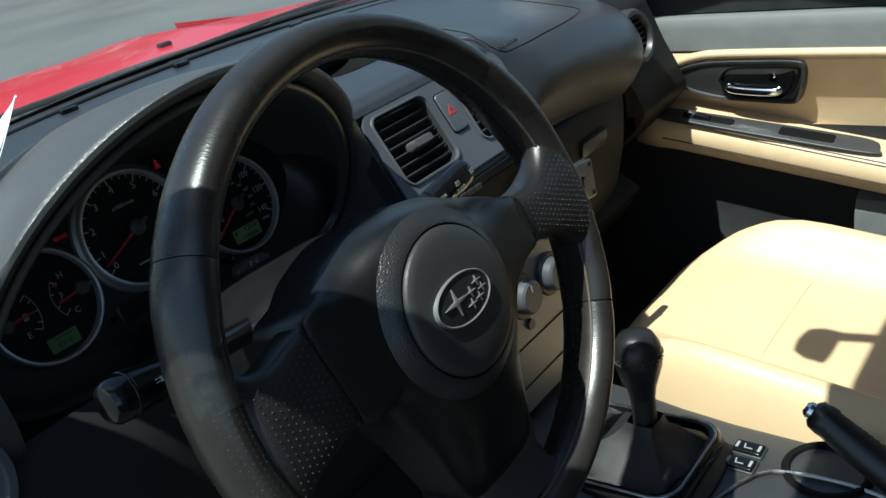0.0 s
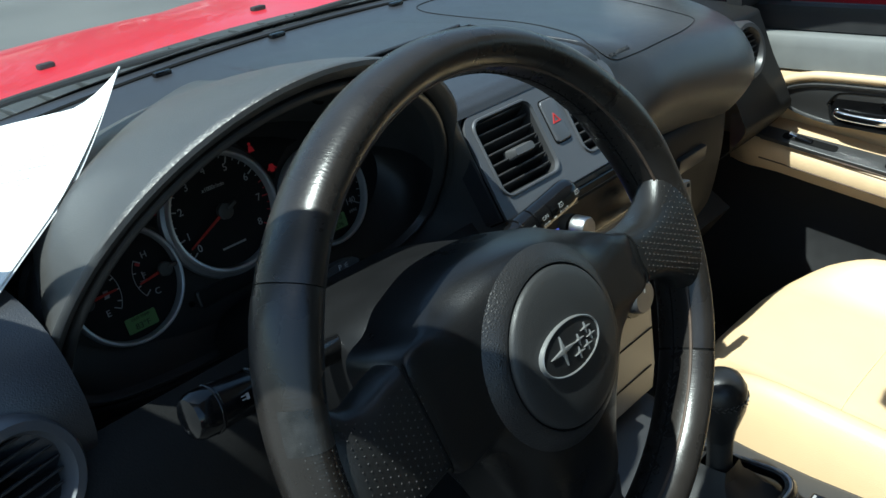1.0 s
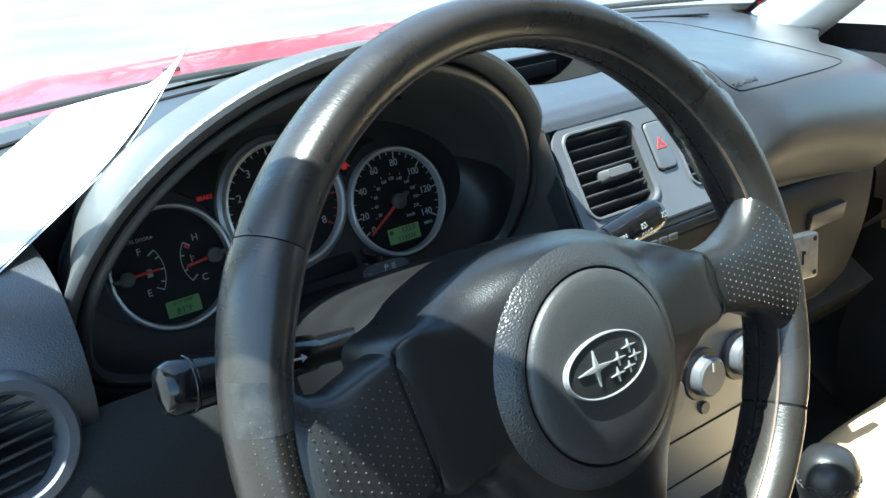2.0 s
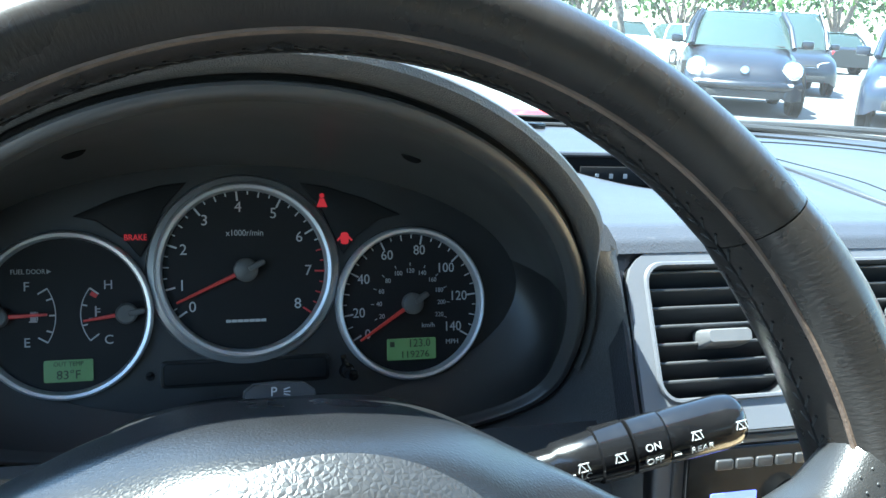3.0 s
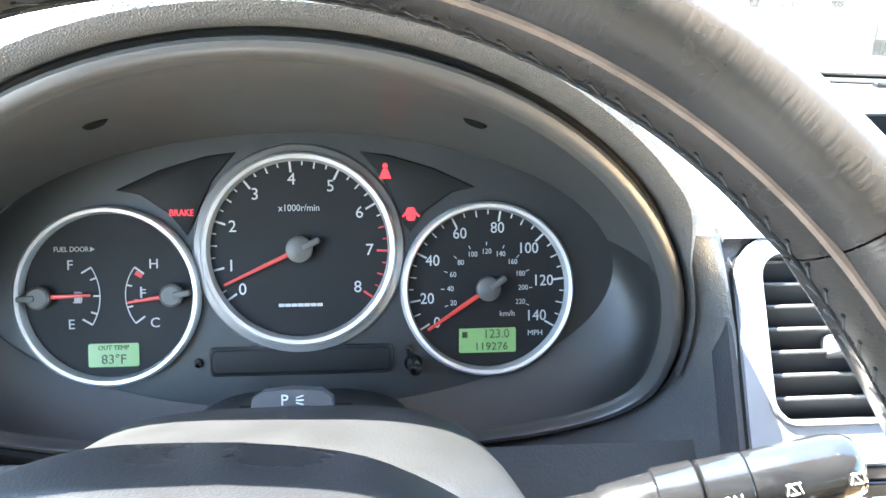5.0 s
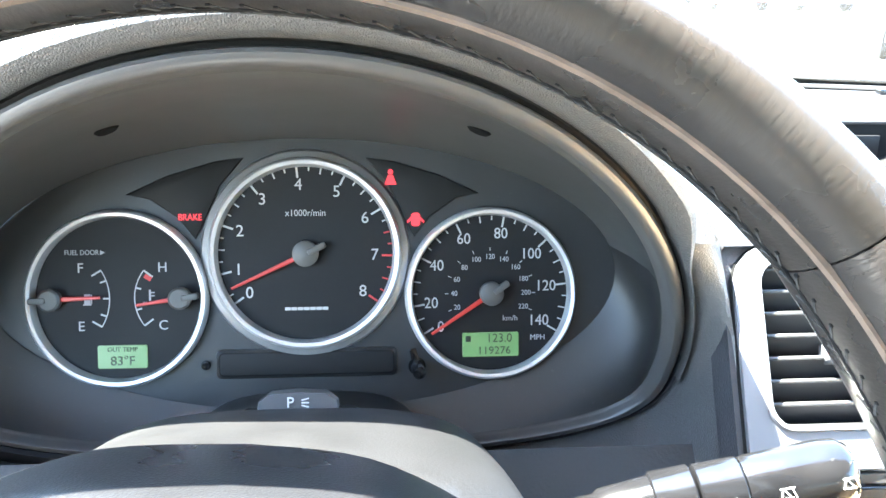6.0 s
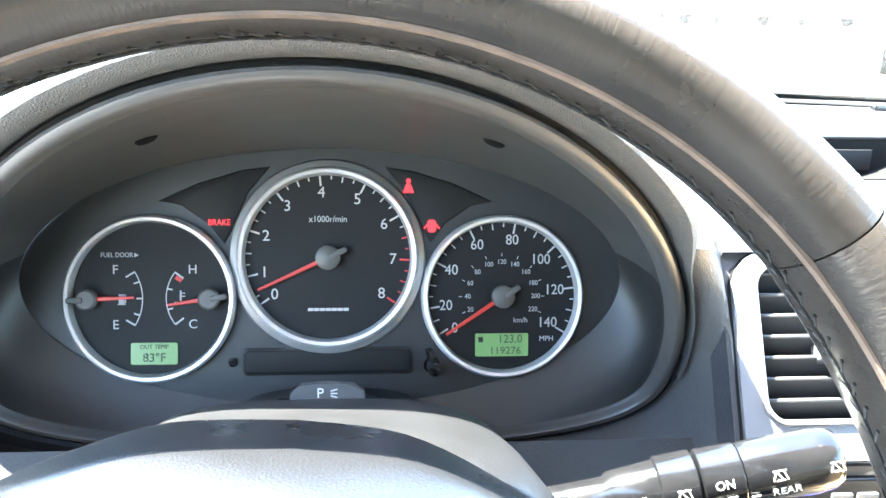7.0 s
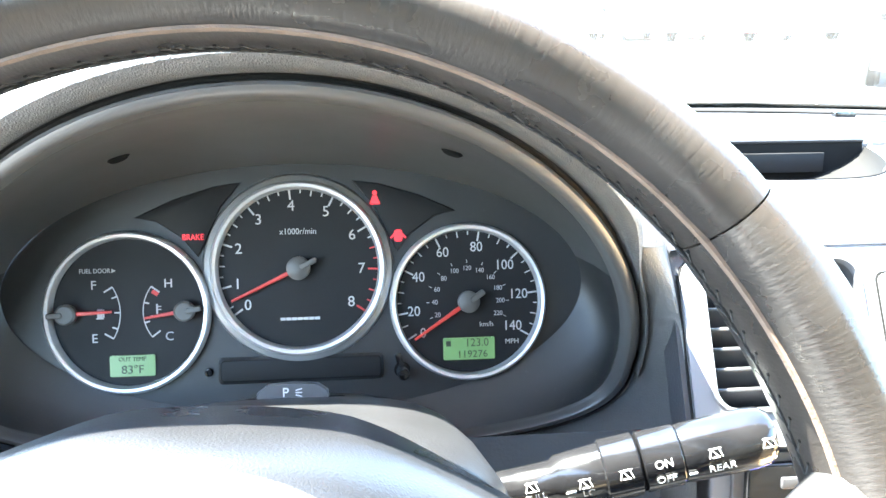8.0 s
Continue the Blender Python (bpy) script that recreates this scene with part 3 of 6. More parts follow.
cheek = []
for a in [radians(30 - 3 * k) for k in range(37)]:
    q = rim_point(a, 0.0078, 0.004)
    o = cheek_edge(max(min(q.z + 0.012 * max(0.0, math.sin(a)), 0.936), 0.60))
    row = []
    for t in (0.0, 0.06, 0.16, 0.3, 0.45, 0.6, 0.75, 0.88, 0.96, 1.0):
        w = q.lerp(o, t)
        row.append(w + Vector((0.004, -0.010, 0)) * math.sin(math.pi * t) ** 0.7)
    cheek.append(row)
part("side_cheek", surf(cheek), HOOD_SKIN, binnacle, "dark grained cheek panel")
fun = []
for t in (0, 0.06, 0.2, 0.4, 0.6, 0.8, 0.93, 1.0):
    ring = []
    for a in ANG:
        p, q = rim_point(a, -0.0043, 0.008), plate_point(a, 1.045, 0.0005)
        bow = 0.010 * math.sin(math.pi * t) * max(0.0, math.sin(a))
        w = p.lerp(q, t)
        ring.append(w + Vector((0.012 * math.cos(a) * math.sin(math.pi * t), 0, bow)))
    fun.append(ring)
# Split by angle: paler above, darker sides and bottom stand in for shade.
part("inner_funnel", surf([[ring[k % 96] for k in range(3, 46)] for ring in fun]), FUNNEL_LIT, binnacle)
part("lower_funnel", surf([[ring[k % 96] for k in range(45, 100)] for ring in fun]), FUNNEL_SHADE, binnacle, "black lower funnel and sides, shade put into the colour")
for sx in (-1, 1):
    a = math.atan2(0.9, sx * 0.52)
    p = rim_point(a, -0.0043, 0.008).lerp(plate_point(a, 1.045, 0.0005), 0.62)
    part("fixing_hole", lathe([(0.0, 0.0006), (0.003, 0.0005), (0.0039, -0.001)], 20, Matrix.Translation(p + Vector((0.0, 0, 0.0083))) @ pose(0, 0, 0, 0, sx * 22, 0) @ pose(0, 0, 0, 180 - 38, 0, 0) @ Matrix.Diagonal((1.7, 0.7, 1, 1))), BLACK, binnacle, "small dark moulded slot")

# ---- dials ----
cluster = thing("instrument_cluster", CM, "black instrument cluster with three silver-ringed dials, red warnings lit", "instrument cluster")
part("face_plate", slab([(0.182 * math.cos(a), -0.0125 + 0.082 * math.sin(a)) for a in ANG], -0.012, -0.0008), FACE, cluster)
for sx in (-1, 1):
    win = [(sx * x, y) for x, y in ((0.034, 0.0535), (0.050, 0.0515), (0.075, 0.044), (0.098, 0.0335), (0.085, 0.0305), (0.070, 0.020), (0.061, 0.0085), (0.0575, 0.0145), (0.047, 0.038))]
    part("warning_window", slab(win, -0.001, 0.0012, 0.0008), DIAL, cluster)
part("trip_window", slab(rrect(0.0985, 0.0135, 0.003, 4, 0.0, -0.0622), 0.0, 0.0022, 0.001), DIAL, cluster)
part("window_edge", surf([[Vector((x, y, z)) for x, y in rrect(0.0985 + w, 0.0135 + w, 0.003, 4, 0.0, -0.0622)] for w, z in ((0.003, 0.0), (0.0025, 0.0016), (0.0, 0.0026))], around=True), FACE, cluster)
part("light_sensor", lathe([(0, 0.002), (0.0022, 0.0018), (0.0028, 0.0)], 18, pose(-0.0565, -0.0625, 0)), GLOSSY, cluster)
part("reset_knob", join(lathe([(0, 0.024), (0.0028, 0.0235), (0.0036, 0.022), (0.0036, 0.0), (0.005, 0.0)], 22, pose(0.062, -0.0655, 0)), rbox(0.004, 0.010, 0.0015, 0.0006, pose(0.0605, -0.060, 0.001, 0, 0, 12))), GLOSSY, cluster, "black trip reset button on a stalk")


def dial_thing(name, cx, cy, r, lift, label):
    d = part(name, lathe([(0.0, lift - 0.004), (r * 0.93, lift - 0.004)], 72, pose(cx, cy, 0)), DIAL, cluster, label)
    part("ring", lathe([(r * 0.905, lift - 0.0045), (r * 0.912, lift + 0.0005), (r * 0.93, lift + 0.0030), (r * 0.965, lift + 0.0036), (r * 0.985, lift + 0.0028), (r * 0.998, lift + 0.0005), (r * 1.0, -0.001)], 96, pose(cx, cy, 0)), RING, d, "satin silver dial ring")
    return d


def at(cx, cy, r, deg):
    return cx + r * math.cos(radians(deg)), cy + r * math.sin(radians(deg))


def tick(d, cx, cy, r0, r1, deg, w, z, mat=WHITE):
    x, y = at(cx, cy, (r0 + r1) / 2, deg)
    part("tick", rbox(r1 - r0, w, 0.0005, 0, pose(x, y, z, 0, 0, deg)), mat, d)


def needle(d, cx, cy, deg, length, cap, z):
    a = radians(deg)
    n = part("needle", slab([(-0.004, -0.0014), (length, -0.0007), (length, 0.0007), (-0.004, 0.0014)], z + 0.0040, z + 0.0056, 0.0004, pose(cx, cy, 0, 0, 0, deg)), NEEDLE, cluster, "thin red pointer")
    part("cap", lathe([(0, z + 0.0085), (cap * 0.8, z + 0.0085), (cap, z + 0.0075), (cap, z + 0.003)], 40, pose(cx, cy, 0)), HUB, n)
    part("tail", slab(rrect(cap * 1.5, 0.0034, 0.0012, 3), z + 0.0045, z + 0.0094, 0.0006, pose(cx - math.cos(a) * cap * 0.95, cy - math.sin(a) * cap * 0.95, 0, 0, 0, deg)), HUB, n)


# engine speed
TL = 0.0050
tach = dial_thing("rev_counter", 0, 0, 0.0537, TL, "black rev counter dial numbered nought to eight")
part("bezel", lathe([(0.0, -0.002), (0.0538, -0.002), (0.0538, 0.004), (0.0572, 0.0025), (0.0590, -0.002)], 96), RING_IN, tach)


def tach_deg(v):
    return 193.5 - 32.6 * (v - 1) if v >= 1 else 215 - 21.5 * v


zt = TL - 0.0036
for k in range(0, 33):
    v = k / 4
    if v < 1 and k not in (0, 1):
        continue
    big, mid = k % 4 == 0, k % 2 == 0
    tick(tach, 0, 0, 0.0490 - (0.0065 if big else 0.0040 if mid else 0.0028), 0.0490, tach_deg(v) if k != 1 else 209, 0.0011 if big else 0.0008, zt, REDPRINT if v > 6.4 else WHITE)
for v in range(9):
    x, y = at(0, 0, 0.0385, tach_deg(v) + (0 if v else 0))
    lettering(str(v), 0.0092, pose(x, y, zt), WHITE, tach, "numeral")
lettering("x1000r/min", 0.0053, pose(0, 0.0225, zt), WHITE, tach, squeeze=0.92)
part("model_badge", join(*[bar(-0.0105 + 0.0035 * k, -0.0312, 0.0030, 0.0017) for k in range(7)]), WHITE, tach, "row of small pale bars")
part("badge_line", bar(0, -0.0312, 0.024, 0.0004, 0, 0.0, 0.0005), WHITE, tach)
for n in ("model_badge", "badge_line"):
    for o in tach.children:
        if o.name.startswith(n):
            o.location.z = zt
needle(tach, 0, 0, 205, 0.045, 0.0072, zt)

# road speed
SX, SY = 0.1045, -0.024
spd = dial_thing("speedometer", SX, SY, 0.0493, 0.004, "black speedometer dial in miles an hour")
zs = 0.004 - 0.0036


def spd_deg(v):
    return 189.3 - 36.6 * (v / 20 - 1) if v >= 20 else 211 - 21.7 * v / 20


for k in range(0, 29):
    v = 5 * k
    if v in (5, 15):
        continue
    tick(spd, SX, SY, 0.0445 - (0.0062 if v % 20 == 0 else 0.004 if v % 10 == 0 else 0.0026), 0.0445, spd_deg(v), 0.0010 if v % 20 == 0 else 0.0007, zs)
for v in range(0, 141, 20):
    x, y = at(SX, SY, 0.0345 if v < 100 else 0.0325, spd_deg(v) + (3 if v == 0 else 0))
    lettering(str(v), 0.0088, pose(x, y, zs), WHITE, spd, "numeral", squeeze=0.92)
for k, v in enumerate(range(20, 221, 20)):
    deg = 203 - 22.6 * k
    x, y = at(SX, SY, 0.0208, deg)
    lettering(str(v), 0.0042, pose(x, y, zs), PALE, spd, "numeral", squeeze=0.9)
    tick(spd, SX, SY, 0.0242, 0.0262, deg, 0.0004, zs, PALE)
lettering("km/h", 0.0044, pose(SX + 0.0115, SY - 0.0148, zs), PALE, spd)
lettering("MPH", 0.0044, pose(SX + 0.0275, SY - 0.0262, zs), WHITE, spd)
needle(spd, SX, SY, 213.5, 0.041, 0.0068, zs)
odo = part("odometer_display", slab(rrect(0.0325, 0.0138, 0.0008, 3, 0.1045, -0.0537), zs, zs + 0.0008), LCD, cluster, "green lit odometer display")
lettering("123.0", 0.0072, pose(0.1095, -0.0502, zs + 0.0010), LCDINK, odo, squeeze=0.95)
lettering("119276", 0.0062, pose(0.1065, -0.0573, zs + 0.0010), LCDINK, odo, squeeze=1.05)
part("trip_mark", bar(0.0915, -0.0503, 0.003, 0.0034, 0, zs + 0.0008, zs + 0.0012), LCDINK, odo)

# fuel and temperature
GX = -0.1030
fuel = dial_thing("fuel_and_temperature_gauge", GX, SY, 0.0493, 0.004, "black dial with fuel and temperature scales")


def arc_line(cx, cy, r, a0, a1, w):
    ps = [radians(a0 + (a1 - a0) * k / 20) for k in range(21)]
    return surf([[Vector((cx + (r + d) * math.cos(a), cy + (r + d) * math.sin(a), zs + 0.0003)) for a in ps] for d in (-w / 2, w / 2)])


FX, TX = -0.1385, -0.0690
part("fuel_scale", arc_line(FX, SY, 0.0305, -31, 31, 0.0006), WHITE, fuel)
part("temperature_scale", arc_line(TX, SY, 0.0255, 143, 217, 0.0006), WHITE, fuel)
for a, big in ((31, 1), (19, 0), (0, 0), (-19, 0), (-31, 1)):
    tick(fuel, FX, SY, 0.0305 - (0.006 if big else 0.0035), 0.0305, a, 0.0009, zs)
for a, big in ((143, 1), (167, 0), (195, 0), (217, 1)):
    tick(fuel, TX, SY, 0.0255 - (0.006 if big else 0.003), 0.0255, a, 0.0009, zs)
tick(fuel, TX, SY, 0.0195, 0.0235, 148, 0.0024, zs, REDPRINT)
for s, x, y in (("F", -0.1235, -0.0072), ("E", -0.1235, -0.0395), ("H", -0.0792, -0.0072), ("C", -0.0792, -0.0395)):
    lettering(s, 0.0076, pose(x, y, zs), WHITE, fuel, "letter")
lettering("FUEL DOOR", 0.0040, pose(-0.1225, 0.0015, zs), WHITE, fuel, squeeze=0.85)
part("arrow_mark", slab([(-0.1125, 0.0028), (-0.1125, 0.0002), (-0.1100, 0.0015)], zs, zs + 0.0004), WHITE, fuel)
part("pump_icon", join(bar(-0.1200, -0.0242, 0.0032, 0.0055, 0, zs, zs + 0.0004), bar(-0.1178, -0.0242, 0.0007, 0.0050, 0, zs, zs + 0.0004), bar(-0.1200, -0.0273, 0.0044, 0.0007, 0, zs, zs + 0.0004)), PALE, fuel)
part("thermometer_icon", join(bar(-0.0862, -0.0225, 0.0010, 0.0062, 0, zs, zs + 0.0004), bar(-0.0848, -0.0210, 0.0022, 0.0006, 0, zs, zs + 0.0004), bar(-0.0848, -0.0228, 0.0022, 0.0006, 0, zs, zs + 0.0004), bar(-0.0862, -0.0265, 0.0075, 0.0007, 0, zs, zs + 0.0004)), PALE, fuel)
needle(fuel, FX, SY, 2.0, 0.0265, 0.0062, zs)
needle(fuel, TX, SY, 188.5, 0.0240, 0.0062, zs)
tmp_lcd = part("temperature_display", slab(rrect(0.0268, 0.0128, 0.0010, 3, -0.1015, -0.0565), zs, zs + 0.0008), LCD, cluster, "green lit outside temperature display")
lettering("OUT TEMP", 0.0036, pose(-0.1015, -0.0525, zs + 0.0010), LCDINK, tmp_lcd, squeeze=0.95)
lettering("83°F", 0.0072, pose(-0.1015, -0.0590, zs + 0.0010), LCDINK, tmp_lcd)

# lit warnings
lettering("BRAKE", 0.0052, pose(-0.0635, 0.0205, 0.0014), LAMP, cluster, "brake_warning", squeeze=0.85)
bell = pose(0.0478, 0.0425, 0.0012)
part("belt_warning", join(lathe([(0, 0.0004), (0.0015, 0.0004), (0.0015, 0)], 14, bell @ pose(0, 0.0030, 0)), slab([(-0.0013, 0.0012), (0.0013, 0.0012), (0.0034, -0.0042), (-0.0034, -0.0042)], 0, 0.0004, 0, bell)), LAMP, cluster, "red lit seat belt warning")
dw = pose(0.0618, 0.0185, 0.0012)
part("door_warning", join(slab(rrect(0.0050, 0.0075, 0.0016, 3), 0, 0.0004, 0, dw), slab([(-0.0025, 0.0016), (-0.0052, -0.0012), (-0.0046, -0.0020), (-0.0025, -0.0002)], 0, 0.0004, 0, dw), slab([(0.0025, 0.0016), (0.0052, -0.0012), (0.0046, -0.0020), (0.0025, -0.0002)], 0, 0.0004, 0, dw)), LAMP, cluster, "red lit open door warning")

# ---- steering wheel ----
RUBBED = material("rubbed_leather", (0.020, 0.0195, 0.019), 0.34, grain=0.2, grain_size=900, pattern="leather", mottle=0.5, mottle_size=120)
WM = pose(0.004, -0.336, 0.8885, 90 - TILT_W, 0, 2.0) @ Matrix.Scale(1.05, 4)
RW, RA, RB = 0.1702, 0.0132, 0.0220
wheel = thing("steering_wheel", WM, "black leather three-spoke steering wheel with worn perforated grips", "steering wheel")


def rim_section(deg, ra=RA, rb=RB, n=28):
    c, s = math.cos(radians(deg)), math.sin(radians(deg))
    out = []
    for k in range(n):
        b = 2 * math.pi * k / n
        dr = ra * math.cos(b)
        dz = rb * math.sin(b)
        out.append(Vector(((RW + dr) * c, (RW + dr) * s, dz)))
    return out


def grip(deg):
    """Thumb rests swell the rim near the spokes."""
    d = min(abs((deg - q + 180) % 360 - 180) for q in (28, 152))
    return 1 + 0.10 * math.exp(-(d / 12) ** 2)


def rim_arc(a0, a1, k=1.0):
    n = max(6, int(abs(a1 - a0) / 2.5))
    rings = []
    for i in range(n + 1):
        a = a0 + (a1 - a0) * i / n
        e = min(i, n - i)
        g = grip(a) * k * (0.975 if e == 0 else 1.0)
        rings.append(rim_section(a, RA * g, RB * g))
    return surf(rings, around=True, caps=True)


part("rim_top", rim_arc(40.1, 145.9), RIM, wheel)
part("rim_grip", rim_arc(-31, 39.9), RIM, wheel, "perforated black leather grip")
part("rim_grip", rim_arc(146.1, 211), RIM, wheel, "perforated black leather grip")
part("rim_bottom", rim_arc(211.6, 328.4), RIM, wheel)
part("worn_patch", surf([[((RW + RA * grip(a) * 1.003 * math.cos(radians(b))) * math.cos(radians(a)), (RW + RA * grip(a) * 1.003 * math.cos(radians(b))) * math.sin(radians(a)), RB * grip(a) * 1.003 * math.sin(radians(b))) for b in range(20, 150, 6)] for a in (164.5, 166, 168, 170, 171.5)]), RUBBED, wheel, "pale rubbed patch of leather on the grip")
part("rim_core", surf([rim_section(a, RA * 0.955, RB * 0.955, 16) for a in range(0, 361, 5)], around=True), BLACK, wheel)
# sewn seam round the inside: a brown leather edge, a joint and cross stitches beside it
def inside(a, off, lift=1.0):
    """A spot on the rim's inner side; off runs from the back (-1) to the front (1)."""
    g = lift * grip(a)
    r = RW - RA * g * math.sqrt(max(0.0, 1 - off * off))
    return Vector((r * math.cos(radians(a)), r * math.sin(radians(a)), RB * g * off))


part("seam_edge", sweep([inside(a, 0.50, 0.985) for a in range(0, 360, 3)], 0.0012, 6, closed=True), SEAM, wheel)
part("seam_joint", sweep([inside(a, -0.10, 0.985) for a in range(0, 360, 3)], 0.0006, 6, closed=True), BLACK, wheel)
stitches = []
for k in range(148):
    a = 360 * k / 148
    for off, slant, ln in ((-0.02, 40, 0.0042), (-0.20, -40, 0.0034)):
        stitches.append(rbox(0.0007, ln, 0.0008, 0, Matrix.Translation(inside(a + (0.5 if off < -0.1 else 0), off, 0.985)) @ pose(0, 0, 0, 0, 0, a) @ pose(0, 0, 0, slant, 0, 0)))
part("stitching", join(*stitches), THREAD, wheel)
part("stitch_hole", join(*[rbox(0.0009, 0.0009, 0.0009, 0, Matrix.Translation(inside(360 * (k + 0.3) / 148, 0.06, 0.980)) @ pose(0, 0, 0, 0, 0, 360 * k / 148)) for k in range(148)]), BLACK, wheel)
# perforations on both grips, seen as small pale dots
dots = []
for base in (0, 180):
    for i in range(-13, 4):
        for j in range(-3, 4):
            deg = base + (1 if base == 0 else -1) * (6 + i * 1.05 * 1.25 + (0.65 if j % 2 else 0))
            b = radians(90 + j * 14)
            g = grip(deg)
            r = RW + RA * g * math.cos(b)
            z = RB * g * math.sin(b)
            dots.append(lathe([(0.0, 0.0001), (0.0004, 0.00008), (0.0005, -0.0002)], 5, Matrix.Translation((r * math.cos(radians(deg)), r * math.sin(radians(deg)), z)) @ pose(0, 0, 0, 0, 0, deg) @ pose(0, 0, 0, 0, 90 - math.degrees(math.atan2(RA * math.sin(b), RB * math.cos(b) + 1e-9)) - 0, 0)))
tagged(part("perforation", join(*dots), WORN, wheel), kind="stuff")

# airbag cover
right_half = bez([(0.0, 0.0610), (0.030, 0.0560), (0.058, 0.0420), (0.080, 0.0290), (0.0945, 0.0225), (0.0965, 0.0040), (0.0990, -0.0145), (0.080, -0.0190), (0.068, -0.0300), (0.057, -0.0500), (0.047, -0.0720), (0.038, -0.1000), (0.030, -0.1240), (0.015, -0.1330), (-0.008, -0.1350)], 5)
left_half = bez([(0.0, 0.0610), (-0.035, 0.0615), (-0.062, 0.0545), (-0.086, 0.0455), (-0.1095, 0.0370), (-0.1090, 0.0050), (-0.1030, -0.0290), (-0.086, -0.0350), (-0.074, -0.0450), (-0.064, -0.0620), (-0.056, -0.0820), (-0.050, -0.1050), (-0.043, -0.1250), (-0.028, -0.1330), (-0.008, -0.1350)], 5)
HX, HY = -0.010, -0.004         # middle of the round pad
outline = [Vector((p.x, p.y)) for p in right_half] + [Vector((p.x, p.y)) for p in reversed(left_half[1:-1])]
cen = Vector((HX, HY))
DOME = ((-0.02, -0.042, -0.030), (0.0, -0.034, -0.016), (0.0, -0.003, 0.0165), (0.035, 0.0005, 0.0200), (0.10, 0.0045, 0.0215), (0.28, 0.0115, 0.0225), (0.52, 0.0185, 0.0236), (0.78, 0.0238, 0.0250), (1.0, 0.0265, 0.0265))
rings = []
for s, z_dome, z_wing in DOME:
    ring = []
    for p in outline:
        w = min(1.0, max(0.0, (abs(p.x - HX) - 0.055) / 0.035))
        w = w * w * (3 - 2 * w)
        q = p.lerp(cen + (p - cen).normalized() * 0.0595, abs(s))
        ring.append(Vector((q.x, q.y, z_dome + (z_wing - z_dome) * w)))
    rings.append(ring)
for r, z in ((0.0570, 0.0288), (0.0530, 0.0320), (0.0495, 0.0342), (0.0478, 0.0345), (0.0472, 0.0330)):
    rings.append([Vector((cen.x + r * (p - cen).normalized().x, cen.y + r * (p - cen).normalized().y, z)) for p in outline])
part("airbag_cover", surf(rings[:9], around=True), HUBSKIN, wheel, "dark satin airbag cover")
part("grained_ring", surf(rings[8:], around=True), RINGSKIN, wheel, "coarse grained ring round the centre pad")
part("pad_gap", lathe([(0.0, 0.031), (0.0478, 0.0325)], 64, Matrix.Translation((HX, HY, 0.001))), BLACK, wheel)
pad = part("centre_pad", lathe([(0.0, 0.0402), (0.012, 0.0400), (0.028, 0.0390), (0.040, 0.0370), (0.0448, 0.0352), (0.0462, 0.0335), (0.0464, 0.031)], 72, Matrix.Translation((HX, HY, 0.002))), PADSKIN, wheel, "round dark grey centre pad")
EM = pose(HX - 0.005, HY + 0.0025, 0.0415) @ Matrix.Scale(0.9, 4)


def oval(a, b, n=56):
    return [(a * math.cos(2 * math.pi * k / n), b * math.sin(2 * math.pi * k / n)) for k in range(n)]


badge = part("emblem", slab(oval(0.0288, 0.0160), -0.003, 0.0018, 0.0006, EM), FACE, wheel, "oval chrome-edged emblem with plain star shapes")
part("emblem_edge", surf([[Vector((0.0288 * k * math.cos(a), 0.0160 * k * math.sin(a) * (1 + (k - 1) * 0.8), z + 0)) for a in ANG] for k, z in ((1.02, -0.001), (1.015, 0.0024), (0.997, 0.0028), (0.978, 0.0024), (0.974, 0.0016))], around=True), EMBLEM, badge).matrix_local = EM


def star(cx, cy, r, slim=0.17):
    pts = []
    for k in range(8):
        a = math.pi * k / 4
        q = r * (1.35 if k in (0, 4) else 1.0) if k % 2 == 0 else r * slim * 1.35
        pts.append((cx + q * math.cos(a), cy + q * math.sin(a)))
    return pts


for cx, cy, r in ((-0.0085, 0.0008, 0.0098), (0.0075, 0.0005, 0.0040), (0.0165, 0.0045, 0.0038), (0.0195, -0.0015, 0.0034), (0.0050, -0.0070, 0.0040), (0.0140, -0.0060, 0.0034)):
    part("star", slab(star(cx, cy, r), 0.0016, 0.0032, 0.0003, EM), EMBLEM, badge)

# spokes: leather, perforated on the face
SPOKES = {1: ((0.078, 0.0190, -0.0100, -0.012, 0.0180), (0.090, 0.0222, -0.0135, -0.012, 0.0205), (0.100, 0.0222, -0.0160, -0.012, 0.0216), (0.111, 0.0212, -0.0180, -0.012, 0.0218), (0.120, 0.0212, -0.0205, -0.012, 0.0216), (0.131, 0.0232, -0.0245, -0.012, 0.0216), (0.143, 0.0300, -0.0320, -0.012, 0.0218), (0.152, 0.0400, -0.0430, -0.012, 0.0222), (0.158, 0.0475, -0.0505, -0.011, 0.0227), (0.1640, 0.0520, -0.0550, -0.010, 0.0229), (0.1710, 0.0500, -0.0530, -0.010, 0.0224), (0.1770, 0.0420, -0.0450, -0.008, 0.0150)),
          -1: ((0.088, 0.0330, -0.0240, -0.012, 0.0190), (0.100, 0.0365, -0.0275, -0.012, 0.0215), (0.111, 0.0370, -0.0295, -0.012, 0.0222), (0.120, 0.0350, -0.0310, -0.012, 0.0222), (0.130, 0.0320, -0.0330, -0.012, 0.0220), (0.140, 0.0300, -0.0370, -0.012, 0.0216), (0.149, 0.0330, -0.0440, -0.012, 0.0212), (0.156, 0.0400, -0.0500, -0.010, 0.0204), (0.1620, 0.0450, -0.0530, -0.006, 0.0172))}


